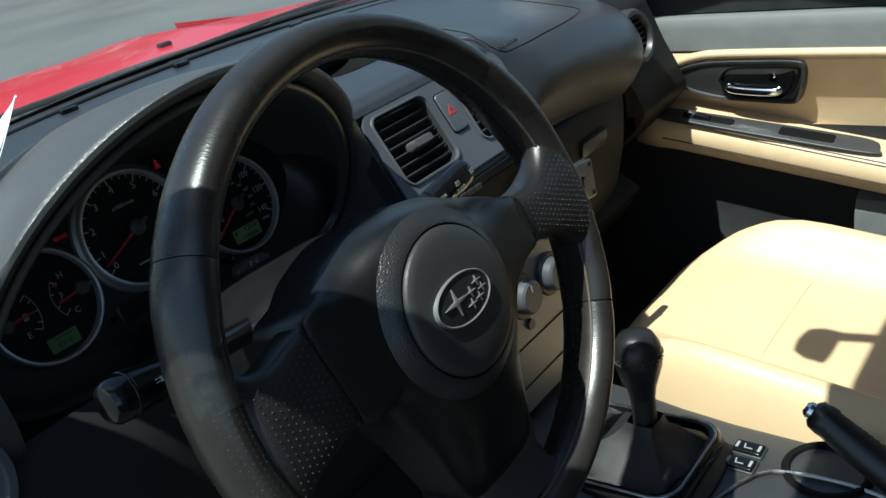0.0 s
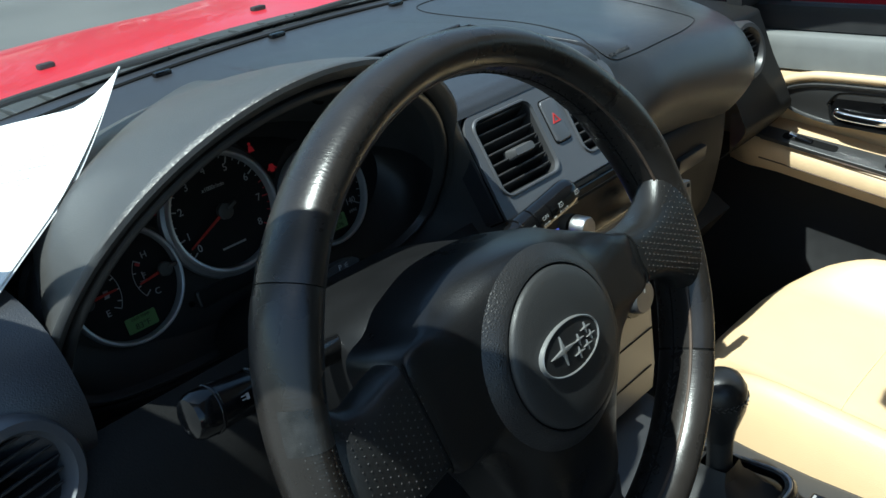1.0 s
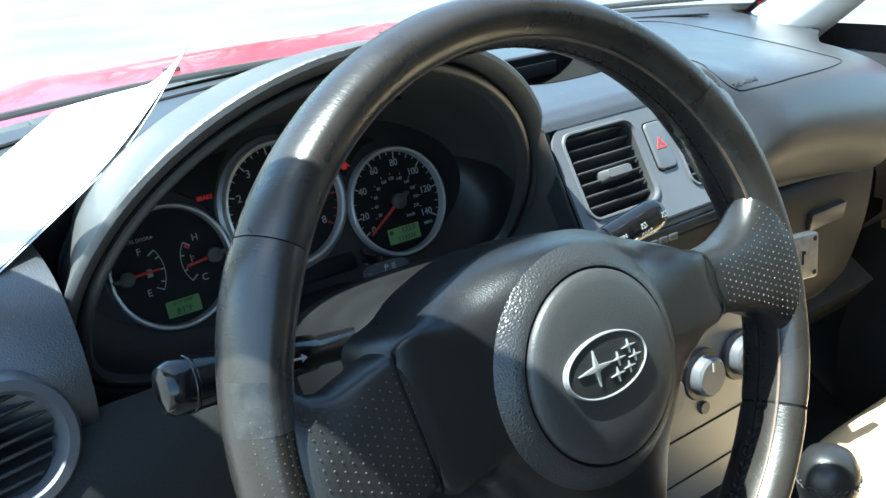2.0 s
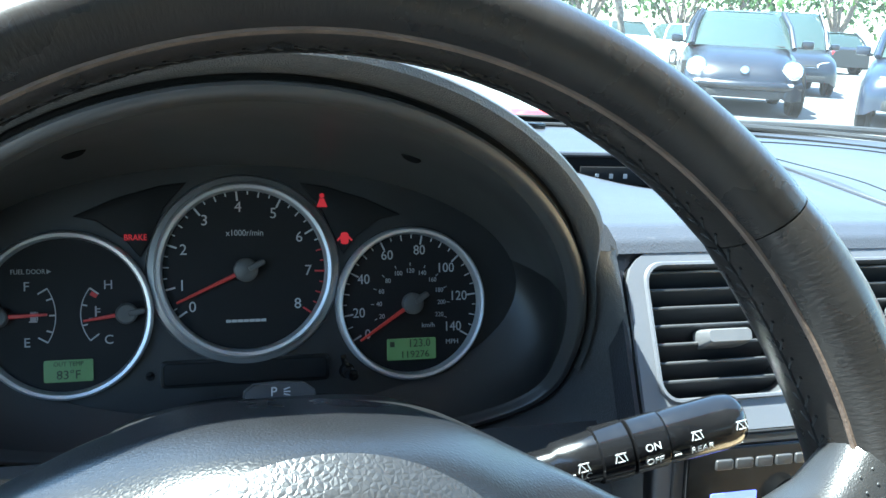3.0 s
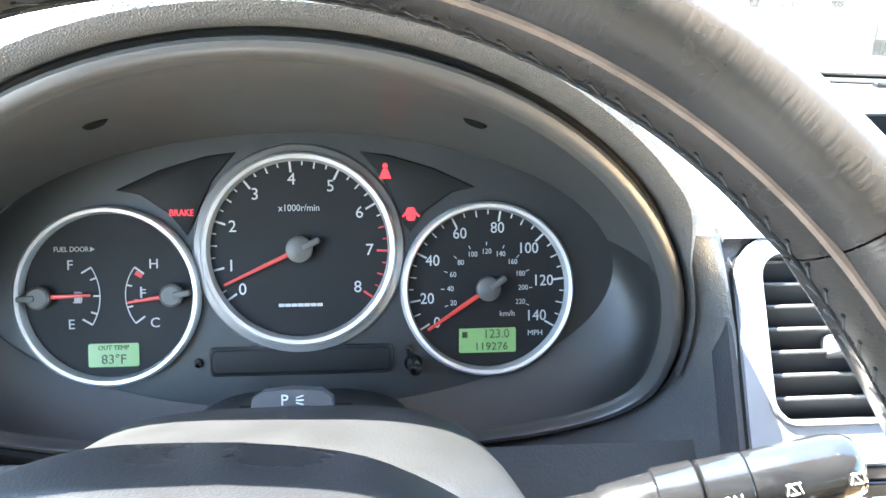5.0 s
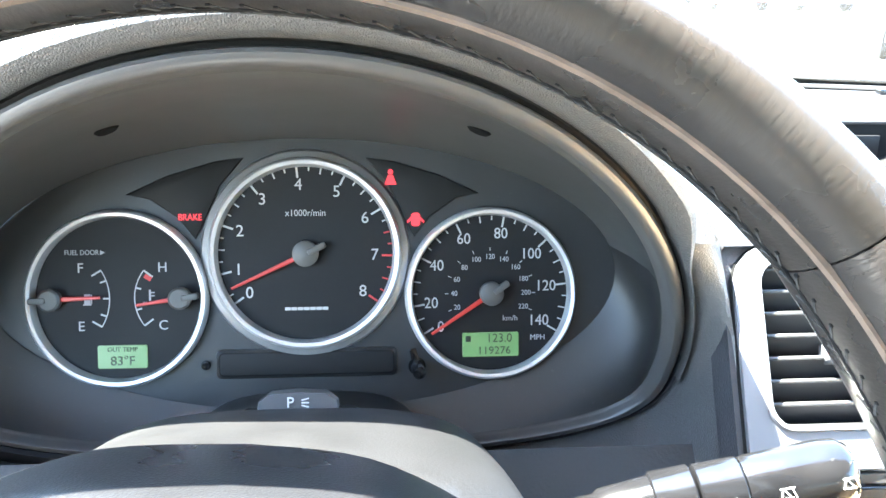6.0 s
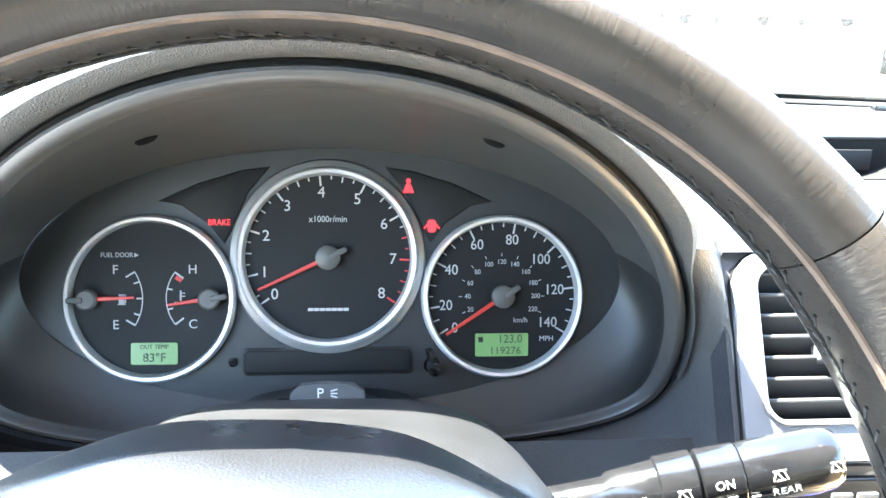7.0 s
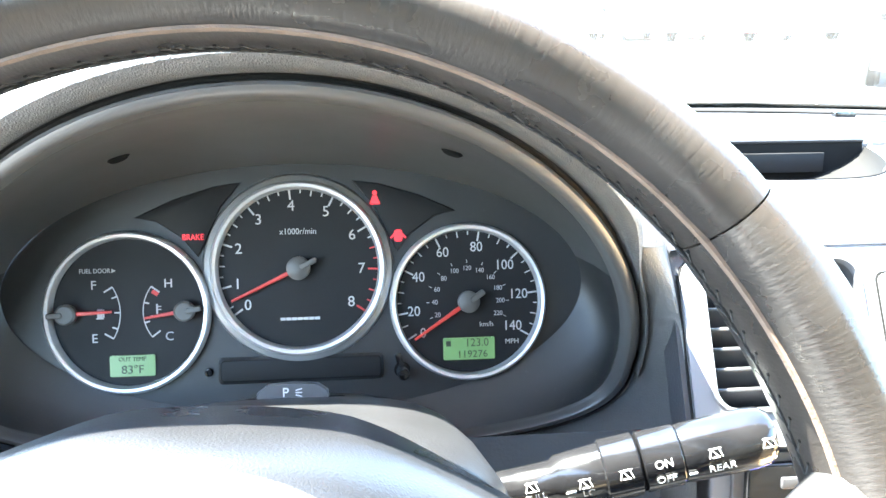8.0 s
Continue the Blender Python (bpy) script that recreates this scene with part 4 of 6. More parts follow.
def corner(x):
    """The spoke's section grows rounder where it flares into the rim."""
    return 0.42 + 0.48 * min(1.0, max(0.0, (x - 0.134) / 0.022))


def spoke_top(x, y, side):
    """Height of the spoke's face at x, y."""
    for a, b in zip(SPOKES[side], SPOKES[side][1:]):
        if a[0] <= x <= b[0]:
            t = (x - a[0]) / (b[0] - a[0])
            yt, yb, z0, z1 = (a[k] + (b[k] - a[k]) * t for k in (1, 2, 3, 4))
            c = min(1.0, abs((y - (yt + yb) / 2) / ((yt - yb) / 2))) ** (1 / corner(x))
            return (z0 + z1) / 2 + (z1 - z0) / 2 * max(0.0, 1 - c * c) ** (0.5 * corner(x) + 0.04), yt, yb
    return 0.0, 0.0, 0.0


for side in (-1, 1):
    secs = []
    for x, yt, yb, z0, z1 in SPOKES[side]:
        h, m_, d = (yt - yb) / 2, (yt + yb) / 2, (z1 - z0) / 2
        secs.append([Vector((side * x, m_ + h * abs(math.cos(b)) ** corner(x) * (1 if math.cos(b) > 0 else -1), (z0 + z1) / 2 + d * abs(math.sin(b)) ** (corner(x) + 0.08) * (1 if math.sin(b) > 0 else -1))) for b in [2 * math.pi * k / 32 for k in range(32)]])
    part("spoke", surf(secs, around=True, caps=True), LEATHER, wheel, "perforated leather spoke")
    end = right_half[20:31] if side > 0 else left_half[20:31]
    part("joint_gap", sweep([(p.x, p.y, spoke_top(abs(p.x) + 0.002, p.y * 0.92, side)[0] + 0.0001) for p in end], 0.0008, 8), BLACK, wheel)
holes = []
for side in (-1, 1):
    for i in range(17):
        for k in range(22):
            x, y = 0.100 + 0.0042 * i, -0.044 + 0.0042 * (k + 0.5 * (i % 2))
            z, yt, yb = spoke_top(x, y, side)
            if yb + 0.006 < y < yt - 0.006 and 0.104 - 0.002 * side < x < (0.168 if side > 0 else 0.155):
                holes.append(lathe([(0.0, 0.0002), (0.00036, 0.00015), (0.0005, -0.0002)], 6, Matrix.Translation((side * x, y, z + 0.0004))))
tagged(part("spoke_perforation", join(*holes), WORN, wheel), kind="stuff")
secs = []
for y, w, z0, z1 in ((-0.118, 0.036, -0.016, 0.006), (-0.135, 0.033, -0.018, 0.004), (-0.150, 0.036, -0.016, 0.006), (-0.160, 0.050, -0.010, 0.008)):
    secs.append([Vector((w * abs(math.cos(b)) ** 0.6 * (1 if math.cos(b) > 0 else -1), y, (z0 + z1) / 2 + (z1 - z0) / 2 * abs(math.sin(b)) ** 0.6 * (1 if math.sin(b) > 0 else -1))) for b in [2 * math.pi * k / 20 for k in range(20)]])
part("lower_spoke", surf(secs, around=True, caps=True), SMOOTH, wheel)
part("hub_back", lathe([(0.046, -0.004), (0.046, -0.03), (0.042, -0.055), (0.0, -0.056)], 40), SMOOTH, wheel)

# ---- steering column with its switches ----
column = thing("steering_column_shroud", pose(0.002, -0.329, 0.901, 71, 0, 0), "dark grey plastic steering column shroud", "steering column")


def shroud_ring(z, w, top, bot):
    return [Vector((w * abs(math.cos(b)) ** 0.6 * (1 if math.cos(b) > 0 else -1), (top if math.sin(b) > 0 else bot) * abs(math.sin(b)) ** 0.75 * (1 if math.sin(b) > 0 else -1), z)) for b in [2 * math.pi * k / 48 for k in range(48)]]


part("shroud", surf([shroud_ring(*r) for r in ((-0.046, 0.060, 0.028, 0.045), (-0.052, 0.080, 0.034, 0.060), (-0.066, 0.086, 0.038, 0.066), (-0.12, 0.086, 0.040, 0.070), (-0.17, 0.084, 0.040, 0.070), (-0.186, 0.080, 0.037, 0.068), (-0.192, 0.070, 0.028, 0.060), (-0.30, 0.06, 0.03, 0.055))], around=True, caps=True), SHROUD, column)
pbtn = part("parking_light_switch", surf([[Vector((0.003 + x * k, 0.0375 + y * 0.85, -0.172 + zz)) for x, y in ((-0.017, -0.002), (-0.016, 0.006), (-0.012, 0.0095), (0.0, 0.0105), (0.012, 0.0095), (0.016, 0.006), (0.017, -0.002))] for k, zz in ((0.95, -0.012), (1.0, -0.009), (1.0, 0.0), (0.97, 0.001))], caps=True), SMOOTH, column, "grey rocker switch marked P")
lettering("P", 0.0062, pose(0.000, 0.0422, -0.1705, 10), WHITE, pbtn)
part("lamp_icon", join(*[bar(0.0060, 0.0422 + 0.0014 * k, 0.003, 0.0005, 16 * k) for k in (-1, 0, 1)]), WHITE, pbtn).location.z = -0.1706
part("switch_well", rbox(0.046, 0.004, 0.020, 0.0015, pose(0.004, 0.0375, -0.170)), BLACK, column)


def stalk(name, p0, p1, label):
    """A column switch: a lever of several collars with a rounded tip, along its own x axis."""
    p0, p1 = Vector(p0), Vector(p1)
    xax = (p1 - p0).normalized()
    zax = Vector((0, -0.92, 0.38))
    yax = zax.cross(xax).normalized()
    zax = xax.cross(yax)
    m = Matrix.Translation(p0) @ Matrix((xax, yax, zax)).transposed().to_4x4()
    return thing(name, m, label, "lever"), (p1 - p0).length


def lever(prof, n=28, flat=0.92):
    return surf([[Vector((x, r * math.cos(2 * math.pi * k / n), r * flat * math.sin(2 * math.pi * k / n))) for k in range(n)] for x, r in prof], around=True, caps=True)


wiper, L = stalk("wiper_lever", (0.0783, -0.2212, 0.866), (0.1993, -0.2282, 0.893), "glossy black wiper lever with white markings")
part("lever_arm", lever([(0.0, 0.0085), (0.020, 0.0085), (0.034, 0.0085), (0.036, 0.0100), (0.054, 0.0112)]), GLOSSY, wiper)
part("collar", lever([(0.0535, 0.0115), (0.0542, 0.0124), (0.0675, 0.0124), (0.0682, 0.0115)]), GLOSSY, wiper)
part("collar", lever([(0.0690, 0.0112), (0.0696, 0.0120), (0.0840, 0.0120), (0.0846, 0.0114)]), GLOSSY, wiper)
part("tip", lever([(0.0850, 0.0114), (0.088, 0.0118), (0.112, 0.0122), (0.118, 0.0116), (0.1215, 0.0095), (0.1230, 0.006), (0.1235, 0.001)]), GLOSSY, wiper)


def on_lever(x, y, r=0.0124):
    """A spot on the lever's side that faces the driver."""
    a = math.asin(max(-1, min(1, y / r)))
    return Matrix.Translation((x, r * math.sin(a) * 1.01, r * 0.92 * math.cos(a) + 0.0002)) @ pose(0, 0, 0, -math.degrees(a), 0, 0)


for s, x, y, z in (("REAR", 0.0985, -0.0068, 0.0046), ("OFF", 0.0765, -0.0068, 0.0046), ("ON", 0.0765, -0.0008, 0.0046), ("LO", 0.0465, -0.0058, 0.0042), ("HI", 0.0490, -0.0090, 0.0036), ("PULL", 0.0260, -0.0035, 0.0038), ("MIST", 0.0270, -0.0066, 0.0036)):
    lettering(s, z, on_lever(x, y, 0.0124 if x > 0.05 else 0.0104 if x > 0.036 else 0.0088), WHITE, wiper, "marking", 0.0001)


def wiper_icon(x, y, r=0.0124):
    m = on_lever(x, y, r)
    return join(bar(0, 0.0022, 0.0062, 0.0005), bar(-0.0026, 0.0, 0.0005, 0.0046, -18), bar(0.0026, 0.0, 0.0005, 0.0046, 18), bar(0, -0.0021, 0.0040, 0.0005), bar(-0.0005, 0.0005, 0.0005, 0.0052, 35)), m


for x, y, r in ((0.0965, -0.0008, 0.0124), (0.0615, -0.0015, 0.0126), (0.0455, -0.0018, 0.0108), (0.1175, -0.0015, 0.0118), (0.0250, 0.0008, 0.0090)):
    bm, m = wiper_icon(x, y, r)
    part("wiper_icon", bm, WHITE, wiper).matrix_local = m @ Matrix.Scale(0.78, 4)
for x, y, w in ((0.0870, -0.0068, 0.0030), (0.0395, -0.0040, 0.0040), (0.0395, -0.0072, 0.0040)):
    part("dash_mark", bar(0, 0, w, 0.0007), WHITE, wiper).matrix_local = on_lever(x, y, 0.0122 if x > 0.05 else 0.0104)
light, L = stalk("light_lever", (-0.068, -0.245, 0.888), (-0.200, -0.256, 0.908), "glossy black headlight lever with white markings")
part("lever_arm", lever([(0.0, 0.0085), (0.035, 0.0085), (0.037, 0.0100), (0.060, 0.0115)]), GLOSSY, light)
part("collar", lever([(0.0600, 0.0118), (0.0608, 0.0128), (0.0800, 0.0132), (0.0808, 0.0122)]), GLOSSY, light)
part("tip", lever([(0.0815, 0.0118), (0.085, 0.0130), (0.112, 0.0145), (0.120, 0.0140), (0.1240, 0.0115), (0.1255, 0.006), (0.1258, 0.001)]), GLOSSY, light)
part("ring", lever([(0.1085, 0.0146), (0.1090, 0.0150), (0.1105, 0.0150), (0.1110, 0.0146)]), GLOSSY, light)
for k, (x, y) in enumerate(((0.070, 0.004), (0.070, -0.002), (0.095, 0.0))):
    part("lamp_icon", join(bar(0, 0.001, 0.003, 0.0006), bar(0, -0.001, 0.003, 0.0006), bar(-0.0028, 0, 0.0018, 0.0036)), WHITE, light).matrix_local = on_lever(x, y, 0.0134)
part("turn_arrow", join(bar(0, 0, 0.007, 0.0012), slab([(0.0030, 0.0022), (0.0062, 0.0), (0.0030, -0.0022)], 0, 0.0004), slab([(-0.0030, 0.0022), (-0.0030, -0.0022), (-0.0062, 0.0)], 0, 0.0004)), WHITE, light).matrix_local = on_lever(0.053, 0.001, 0.0112)
# knee panel under the column
part("knee_panel", surf([[Vector((x, y, z)) for y, z in bez([(-0.118, 0.84), (-0.150, 0.80), (-0.165, 0.72), (-0.150, 0.64), (-0.10, 0.585)], 4)] for x in (-0.30, -0.15, 0.0, 0.10, 0.175, 0.187)]), DASH_LOW, dashboard)

# metal lock body hung beside the stack
lock = thing("metal_lock_body", pose(0.486, -0.160, 0.752, 90 - 6, 4, -6) @ Matrix.Scale(0.8, 4), "square brushed metal lock body with a key slot and corner screws", "lock")
part("plate", slab(rrect(0.060, 0.060, 0.005, 4), -0.006, 0.006, 0.002), LOCKMETAL, lock)
part("barrel", lathe([(0, 0), (0.019, 0), (0.021, -0.004), (0.021, -0.05), (0, -0.05)], 32, pose(-0.026, -0.006, -0.006)), LOCKMETAL, lock)
part("lower_tongue", rbox(0.040, 0.018, 0.02, 0.003, pose(-0.014, -0.040, -0.014)), LOCKMETAL, lock)
part("key_slot", join(bar(0, 0.0, 0.0035, 0.018, 0, 0.0055, 0.0068), bar(0.003, 0.006, 0.004, 0.004, 0, 0.0055, 0.0068)), BLACK, lock)
for sx in (-1, 1):
    for sy in (-1, 1):
        part("screw", lathe([(0, 0.0072), (0.0028, 0.0070), (0.0034, 0.006)], 16, pose(sx * 0.0225, sy * 0.0225, 0)), BLACK, lock)

# ---- console, gear lever, handbrake ----
console = thing("centre_console", pose(XC, 0, 0), "dark grey centre console with cup holder and seat heater switches", "console")


def con_ring(y, w, z):
    return [Vector((-w, y, 0.25)), Vector((-w, y, z - 0.012)), Vector((-w + 0.004, y, z - 0.003)), Vector((-w + 0.012, y, z)), Vector((0, y, z)), Vector((w - 0.012, y, z)), Vector((w - 0.004, y, z - 0.003)), Vector((w, y, z - 0.012)), Vector((w, y, 0.25))]


part("console_body", surf([con_ring(*r) for r in ((-0.05, 0.105, 0.53), (-0.16, 0.105, 0.53), (-0.20, 0.110, 0.515), (-0.30, 0.115, 0.497), (-0.36, 0.118, 0.490), (-0.55, 0.118, 0.488), (-0.80, 0.110, 0.490))]), SMOOTH, console)
part("boot_frame", surf([[Vector((x, y - 0.278, z + 0.506 - 0.07 * y)) for x, y in rrect(w, h, r, 6)] for w, h, r, z in ((0.150, 0.190, 0.030, -0.008), (0.148, 0.188, 0.030, 0.004), (0.142, 0.182, 0.028, 0.008), (0.126, 0.166, 0.024, 0.008), (0.122, 0.162, 0.022, 0.0))], around=True), GLOSSY, console, "glossy black gear lever surround")
part("chrome_line", surf([[Vector((x, y - 0.278, z + 0.506 - 0.07 * y)) for x, y in rrect(w, h, 0.028, 6)] for w, h, z in ((0.1405, 0.1805, 0.0078), (0.139, 0.179, 0.0092), (0.135, 0.175, 0.0092), (0.1335, 0.1735, 0.0078))], around=True), STEEL, console)
for k in range(2):
    sx = 0.074 - 0.027 * k
    sw = part("seat_heater_switch", slab(rrect(0.019, 0.032, 0.002, 3), 0, 0.006, 0.0015, pose(sx, -0.392, 0.489)), GLOSSY, console)
    part("switch_edge", slab(rrect(0.023, 0.036, 0.002, 3), 0, 0.003, 0.001, pose(sx, -0.392, 0.489)), SMOOTH, sw)
    part("seat_icon", join(bar(0, 0.004, 0.008, 0.0015, 10), bar(-0.003, -0.001, 0.0015, 0.008), bar(0.0, -0.012, 0.010, 0.003), bar(0, 0.012, 0.010, 0.003)), PALE, sw).matrix_local = pose(sx, -0.392, 0.4951)
part("cup_holder", lathe([(0.046, 0.0), (0.043, 0.003), (0.038, 0.002), (0.036, -0.002), (0.034, -0.004), (0.0, -0.0045)], 44, pose(0.075, -0.475, 0.4905)), BLACK, console, "round black cup holder")
part("tray_edge", sweep(bez([(-0.03, -0.385, 0.492), (0.02, -0.405, 0.492), (0.05, -0.432, 0.492), (0.06, -0.50, 0.491), (0.05, -0.56, 0.490)], 6), 0.0022, 8), STEEL, console)
gear = thing("gear_lever", pose(0.322, -0.306, 0.490), "black leather gear lever with stitched knob and gaiter", "gear lever")
part("knob", lathe([(0.0, 0.176), (0.010, 0.175), (0.019, 0.170), (0.0245, 0.160), (0.0260, 0.148), (0.0245, 0.135), (0.0205, 0.122), (0.0160, 0.108), (0.0140, 0.096), (0.0, 0.095)], 40), LEATHER, gear)
part("knob_stitching", join(*[rbox(0.0012, 0.004, 0.0012, 0, pose(0.0262 * math.cos(a), 0.0262 * math.sin(a), 0.148 + 0.002 * (-1) ** k, 0, 0, math.degrees(a)) @ pose(0, 0, 0, 35 * (-1) ** k)) for k, a in enumerate(2 * math.pi * q / 56 for q in range(56))]), WORN, gear)
part("shaft", lathe([(0.0135, 0.098), (0.0130, 0.07), (0.0150, 0.03), (0.0, 0.03)], 24), SOFT, gear)
gait = []
for t in [k / 9 for k in range(10)]:
    ring = []
    for k in range(48):
        a = 2 * math.pi * k / 48
        x, y = math.cos(a), math.sin(a)
        q = max(abs(x), abs(y)) ** 0.75
        fold = 1 + 0.07 * math.sin(a * 4 + t * 7) * math.sin(math.pi * t) + 0.05 * math.sin(t * 22)
        w = (0.062 * (1 - t) ** 1.5 + 0.016) * fold
        hgt = (0.082 * (1 - t) ** 1.5 + 0.016) * fold
        ring.append(Vector((-0.008 * (1 - t) + w * x / q, 0.02 * (1 - t) + hgt * y / q, 0.004 + 0.062 * t)))
    gait.append(ring)
part("gaiter", surf(gait, around=True), SOFT, gear)
brake = thing("handbrake_lever", pose(0.342, -0.488, 0.592), "black leather handbrake lever with chrome push button", "handbrake")
part("grip", sweep([(0, 0.0, 0), (-0.006, -0.03, -0.018), (-0.014, -0.075, -0.044), (-0.024, -0.14, -0.078), (-0.03, -0.19, -0.095)], [0.0150, 0.0165, 0.0175, 0.0170, 0.0155], 24), LEATHER, brake)
part("end_cap", lathe([(0.0, 0.012), (0.010, 0.012), (0.0145, 0.008), (0.0160, 0.0), (0.0160, -0.008), (0.0, -0.01)], 32, pose(0, 0, 0, -60, 0, 0) @ pose(0, 0, 0.002)), LEATHER, brake)
part("button", lathe([(0.0, 0.022), (0.005, 0.0215), (0.0085, 0.018), (0.0090, 0.011), (0.0, 0.011)], 28, pose(0, 0, 0, -60, 0, 0)), CHROME, brake)
part("stitching", join(*[rbox(0.0012, 0.004, 0.0012, 0, pose(-0.006 - 0.05 * t * 0.4 + 0.010, -0.03 - 0.14 * t, -0.003 - 0.074 * t, 30, 0, 20)) for t in [k / 26 for k in range(27)]]), WORN, brake)

# ---- passenger seat ----
seat = thing("passenger_seat", pose(0.682, 0.022, 0.034), "tan leather passenger seat with stitched insert", "car seat")


def cushion(us, vs, f):
    return surf([[f(u, v) for v in vs] for u in us])


def seat_point(u, v):
    """u across (-1 to 1), v from the front edge (0) to the back (1)."""
    x = 0.232 * u * (0.93 + 0.07 * min(1, v * 3))
    y = -0.150 - 0.47 * v - 0.085 * u ** 4 * (1 - v)
    swell = math.exp(-((abs(u) - 0.80) / 0.17) ** 2) * (1 - math.exp(-(v / 0.17) ** 2))
    edge = max(0.0, abs(u) - 0.84) / 0.16
    front = max(0.0, 0.12 - v) / 0.12
    z = 0.474 - 0.060 * v + 0.052 * swell - 0.060 * edge ** 2.2 - 0.045 * front ** 2.2 - 0.004 * math.exp(-((abs(u) - 0.50) / 0.03) ** 2) * min(1, 4 * v)
    return Vector((x, y, z))


us = [math.sin(math.pi / 2 * (-1 + 2 * k / 56)) for k in range(57)]
vs = [0, 0.012, 0.03, 0.05, 0.075, 0.10, 0.13, 0.17, 0.22, 0.3, 0.38, 0.45, 0.6, 0.8, 1.0]
part("cushion", cushion(us, vs, seat_point), TAN, seat)
part("cushion_side", surf([[seat_point(u, v) for u, v in loop] for loop in [[(-1, q / 12) for q in range(12, -1, -1)] + [(-1 + q / 8, 0) for q in range(1, 17)] + [(1, q / 12) for q in range(1, 13)]]] + [[seat_point(u, v) * 1.0 + Vector((0.02 * (1 if u > 0 else -1) * -1 * (abs(u) == 1), -0.02 * (v == 0), -0.17)) for u, v in [(-1, q / 12) for q in range(12, -1, -1)] + [(-1 + q / 8, 0) for q in range(1, 17)] + [(1, q / 12) for q in range(1, 13)]]]), TAN, seat)
for u0 in (-0.50, 0.50):
    part("seam", sweep([seat_point(u0, v) + Vector((0, 0, 0.0006)) for v in [0.10 + 0.9 * k / 26 for k in range(27)]], 0.0007, 6), STITCH, seat)
part("seam", sweep([seat_point(u, 0.44) + Vector((0, 0, 0.0004)) for u in [-0.48 + 0.96 * k / 16 for k in range(17)]], 0.0008, 6), STITCH, seat)
part("backrest", surf([[Vector((x * (1 - 0.12 * t), -0.60 - 0.20 * t + 0.04 * (abs(x) / 0.25) ** 2, 0.44 + 0.56 * t)) for x in (-0.25, -0.22, -0.15, 0, 0.15, 0.22, 0.25)] for t in (0, 0.2, 0.4, 0.6, 0.8, 0.95, 1.0)] + [[Vector((x * 0.88, -0.88, 0.99)) for x in (-0.25, -0.22, -0.15, 0, 0.15, 0.22, 0.25)]]), TAN, seat)
buckle = thing("seat_belt_buckle", pose(0.462, -0.545, 0.545, -20, 0, 10), "black seat belt buckle with red release button", "buckle")
part("buckle_body", rbox(0.028, 0.020, 0.07, 0.004), SMOOTH, buckle)
part("release_button", rbox(0.022, 0.012, 0.014, 0.003, pose(0, 0.006, 0.033)), material("red_plastic", (0.6, 0.03, 0.04), 0.4), buckle, "red release button")

# ---- passenger door ----
door = thing("passenger_door", pose(1.03, 0.012, -0.026), "beige and grey passenger door trim with armrest, chrome handle", "car door")


def door_band(profile, y0, y1, n=24, taper=None):
    """A strip of door trim: (inward, z) profile carried from y0 back to y1."""
    rows = []
    for k in range(n + 1):
        y = y0 + (y1 - y0) * k / n
        rows.append([Vector((-d, y, z)) for d, z in (taper(y, profile) if taper else profile)])
    return surf(rows)


part("upper_trim", door_band([(-0.02, 0.844), (0.000, 0.842), (0.007, 0.836), (0.011, 0.82), (0.016, 0.800), (0.018, 0.788), (0.010, 0.784)], 0.09, -0.95), DOOR_GREY, door)
part("glass_seal", door_band([(-0.03, 0.884), (-0.012, 0.886), (-0.006, 0.882), (-0.004, 0.845), (-0.02, 0.840)], 0.09, -0.95), RUBBER, door)
part("middle_trim", door_band([(0.004, 0.786), (0.018, 0.782), (0.022, 0.772), (0.014, 0.750), (-0.004, 0.716), (-0.014, 0.694), (-0.012, 0.64)], 0.06, -0.95, 40, lambda y, p: [(d, z - (0.165 * max(0, -0.05 - y) if z < 0.70 else 0)) for d, z in p]), TAN_DOOR, door)
border = bez([(-0.012, -0.004, 0.690), (-0.012, -0.018, 0.722), (-0.016, -0.042, 0.752), (-0.019, -0.070, 0.770), (-0.021, -0.100, 0.779), (-0.021, -0.140, 0.7825), (-0.021, -0.26, 0.783), (-0.021, -0.45, 0.782), (-0.021, -0.95, 0.780)], 6)
part("raised_border", sweep(border, 0.0085, 14, flat=0.85), TAN_DOOR, door, "rounded beige leather border")
arm = part("armrest", door_band([(-0.016, 0.694), (0.012, 0.692), (0.034, 0.687), (0.052, 0.678), (0.061, 0.664), (0.061, 0.646), (0.053, 0.628), (0.030, 0.616), (0.0, 0.610)], 0.035, -0.95, 40, lambda y, p: [(d * (1 - 0.9 * max(0, (y + 0.04) / 0.075) ** 2 if y > -0.04 else 1), z - 0.165 * max(0, -0.05 - y)) for d, z in p]), TAN_DOOR, door)
for dz in (0.0, 0.034):
    part("armrest_piping", sweep([(-0.0618 + 0.10 * dz, y, 0.648 + dz * 0.95 - 0.165 * max(0, -0.05 - y)) for y in [-0.045 - 0.04 * k for k in range(23)]], 0.0011, 6), SEAM, arm)
part("lower_trim", door_band([(0.0, 0.66), (0.004, 0.57), (0.006, 0.45), (0.020, 0.43), (0.024, 0.30), (0.0, 0.16)], 0.08, -0.95), RUBBER, door)
part("map_pocket", door_band([(0.004, 0.555), (0.026, 0.545), (0.036, 0.52), (0.040, 0.42), (0.036, 0.32), (0.0, 0.29)], -0.35, -0.95), DOOR_GREY, door, "grey moulded door pocket")
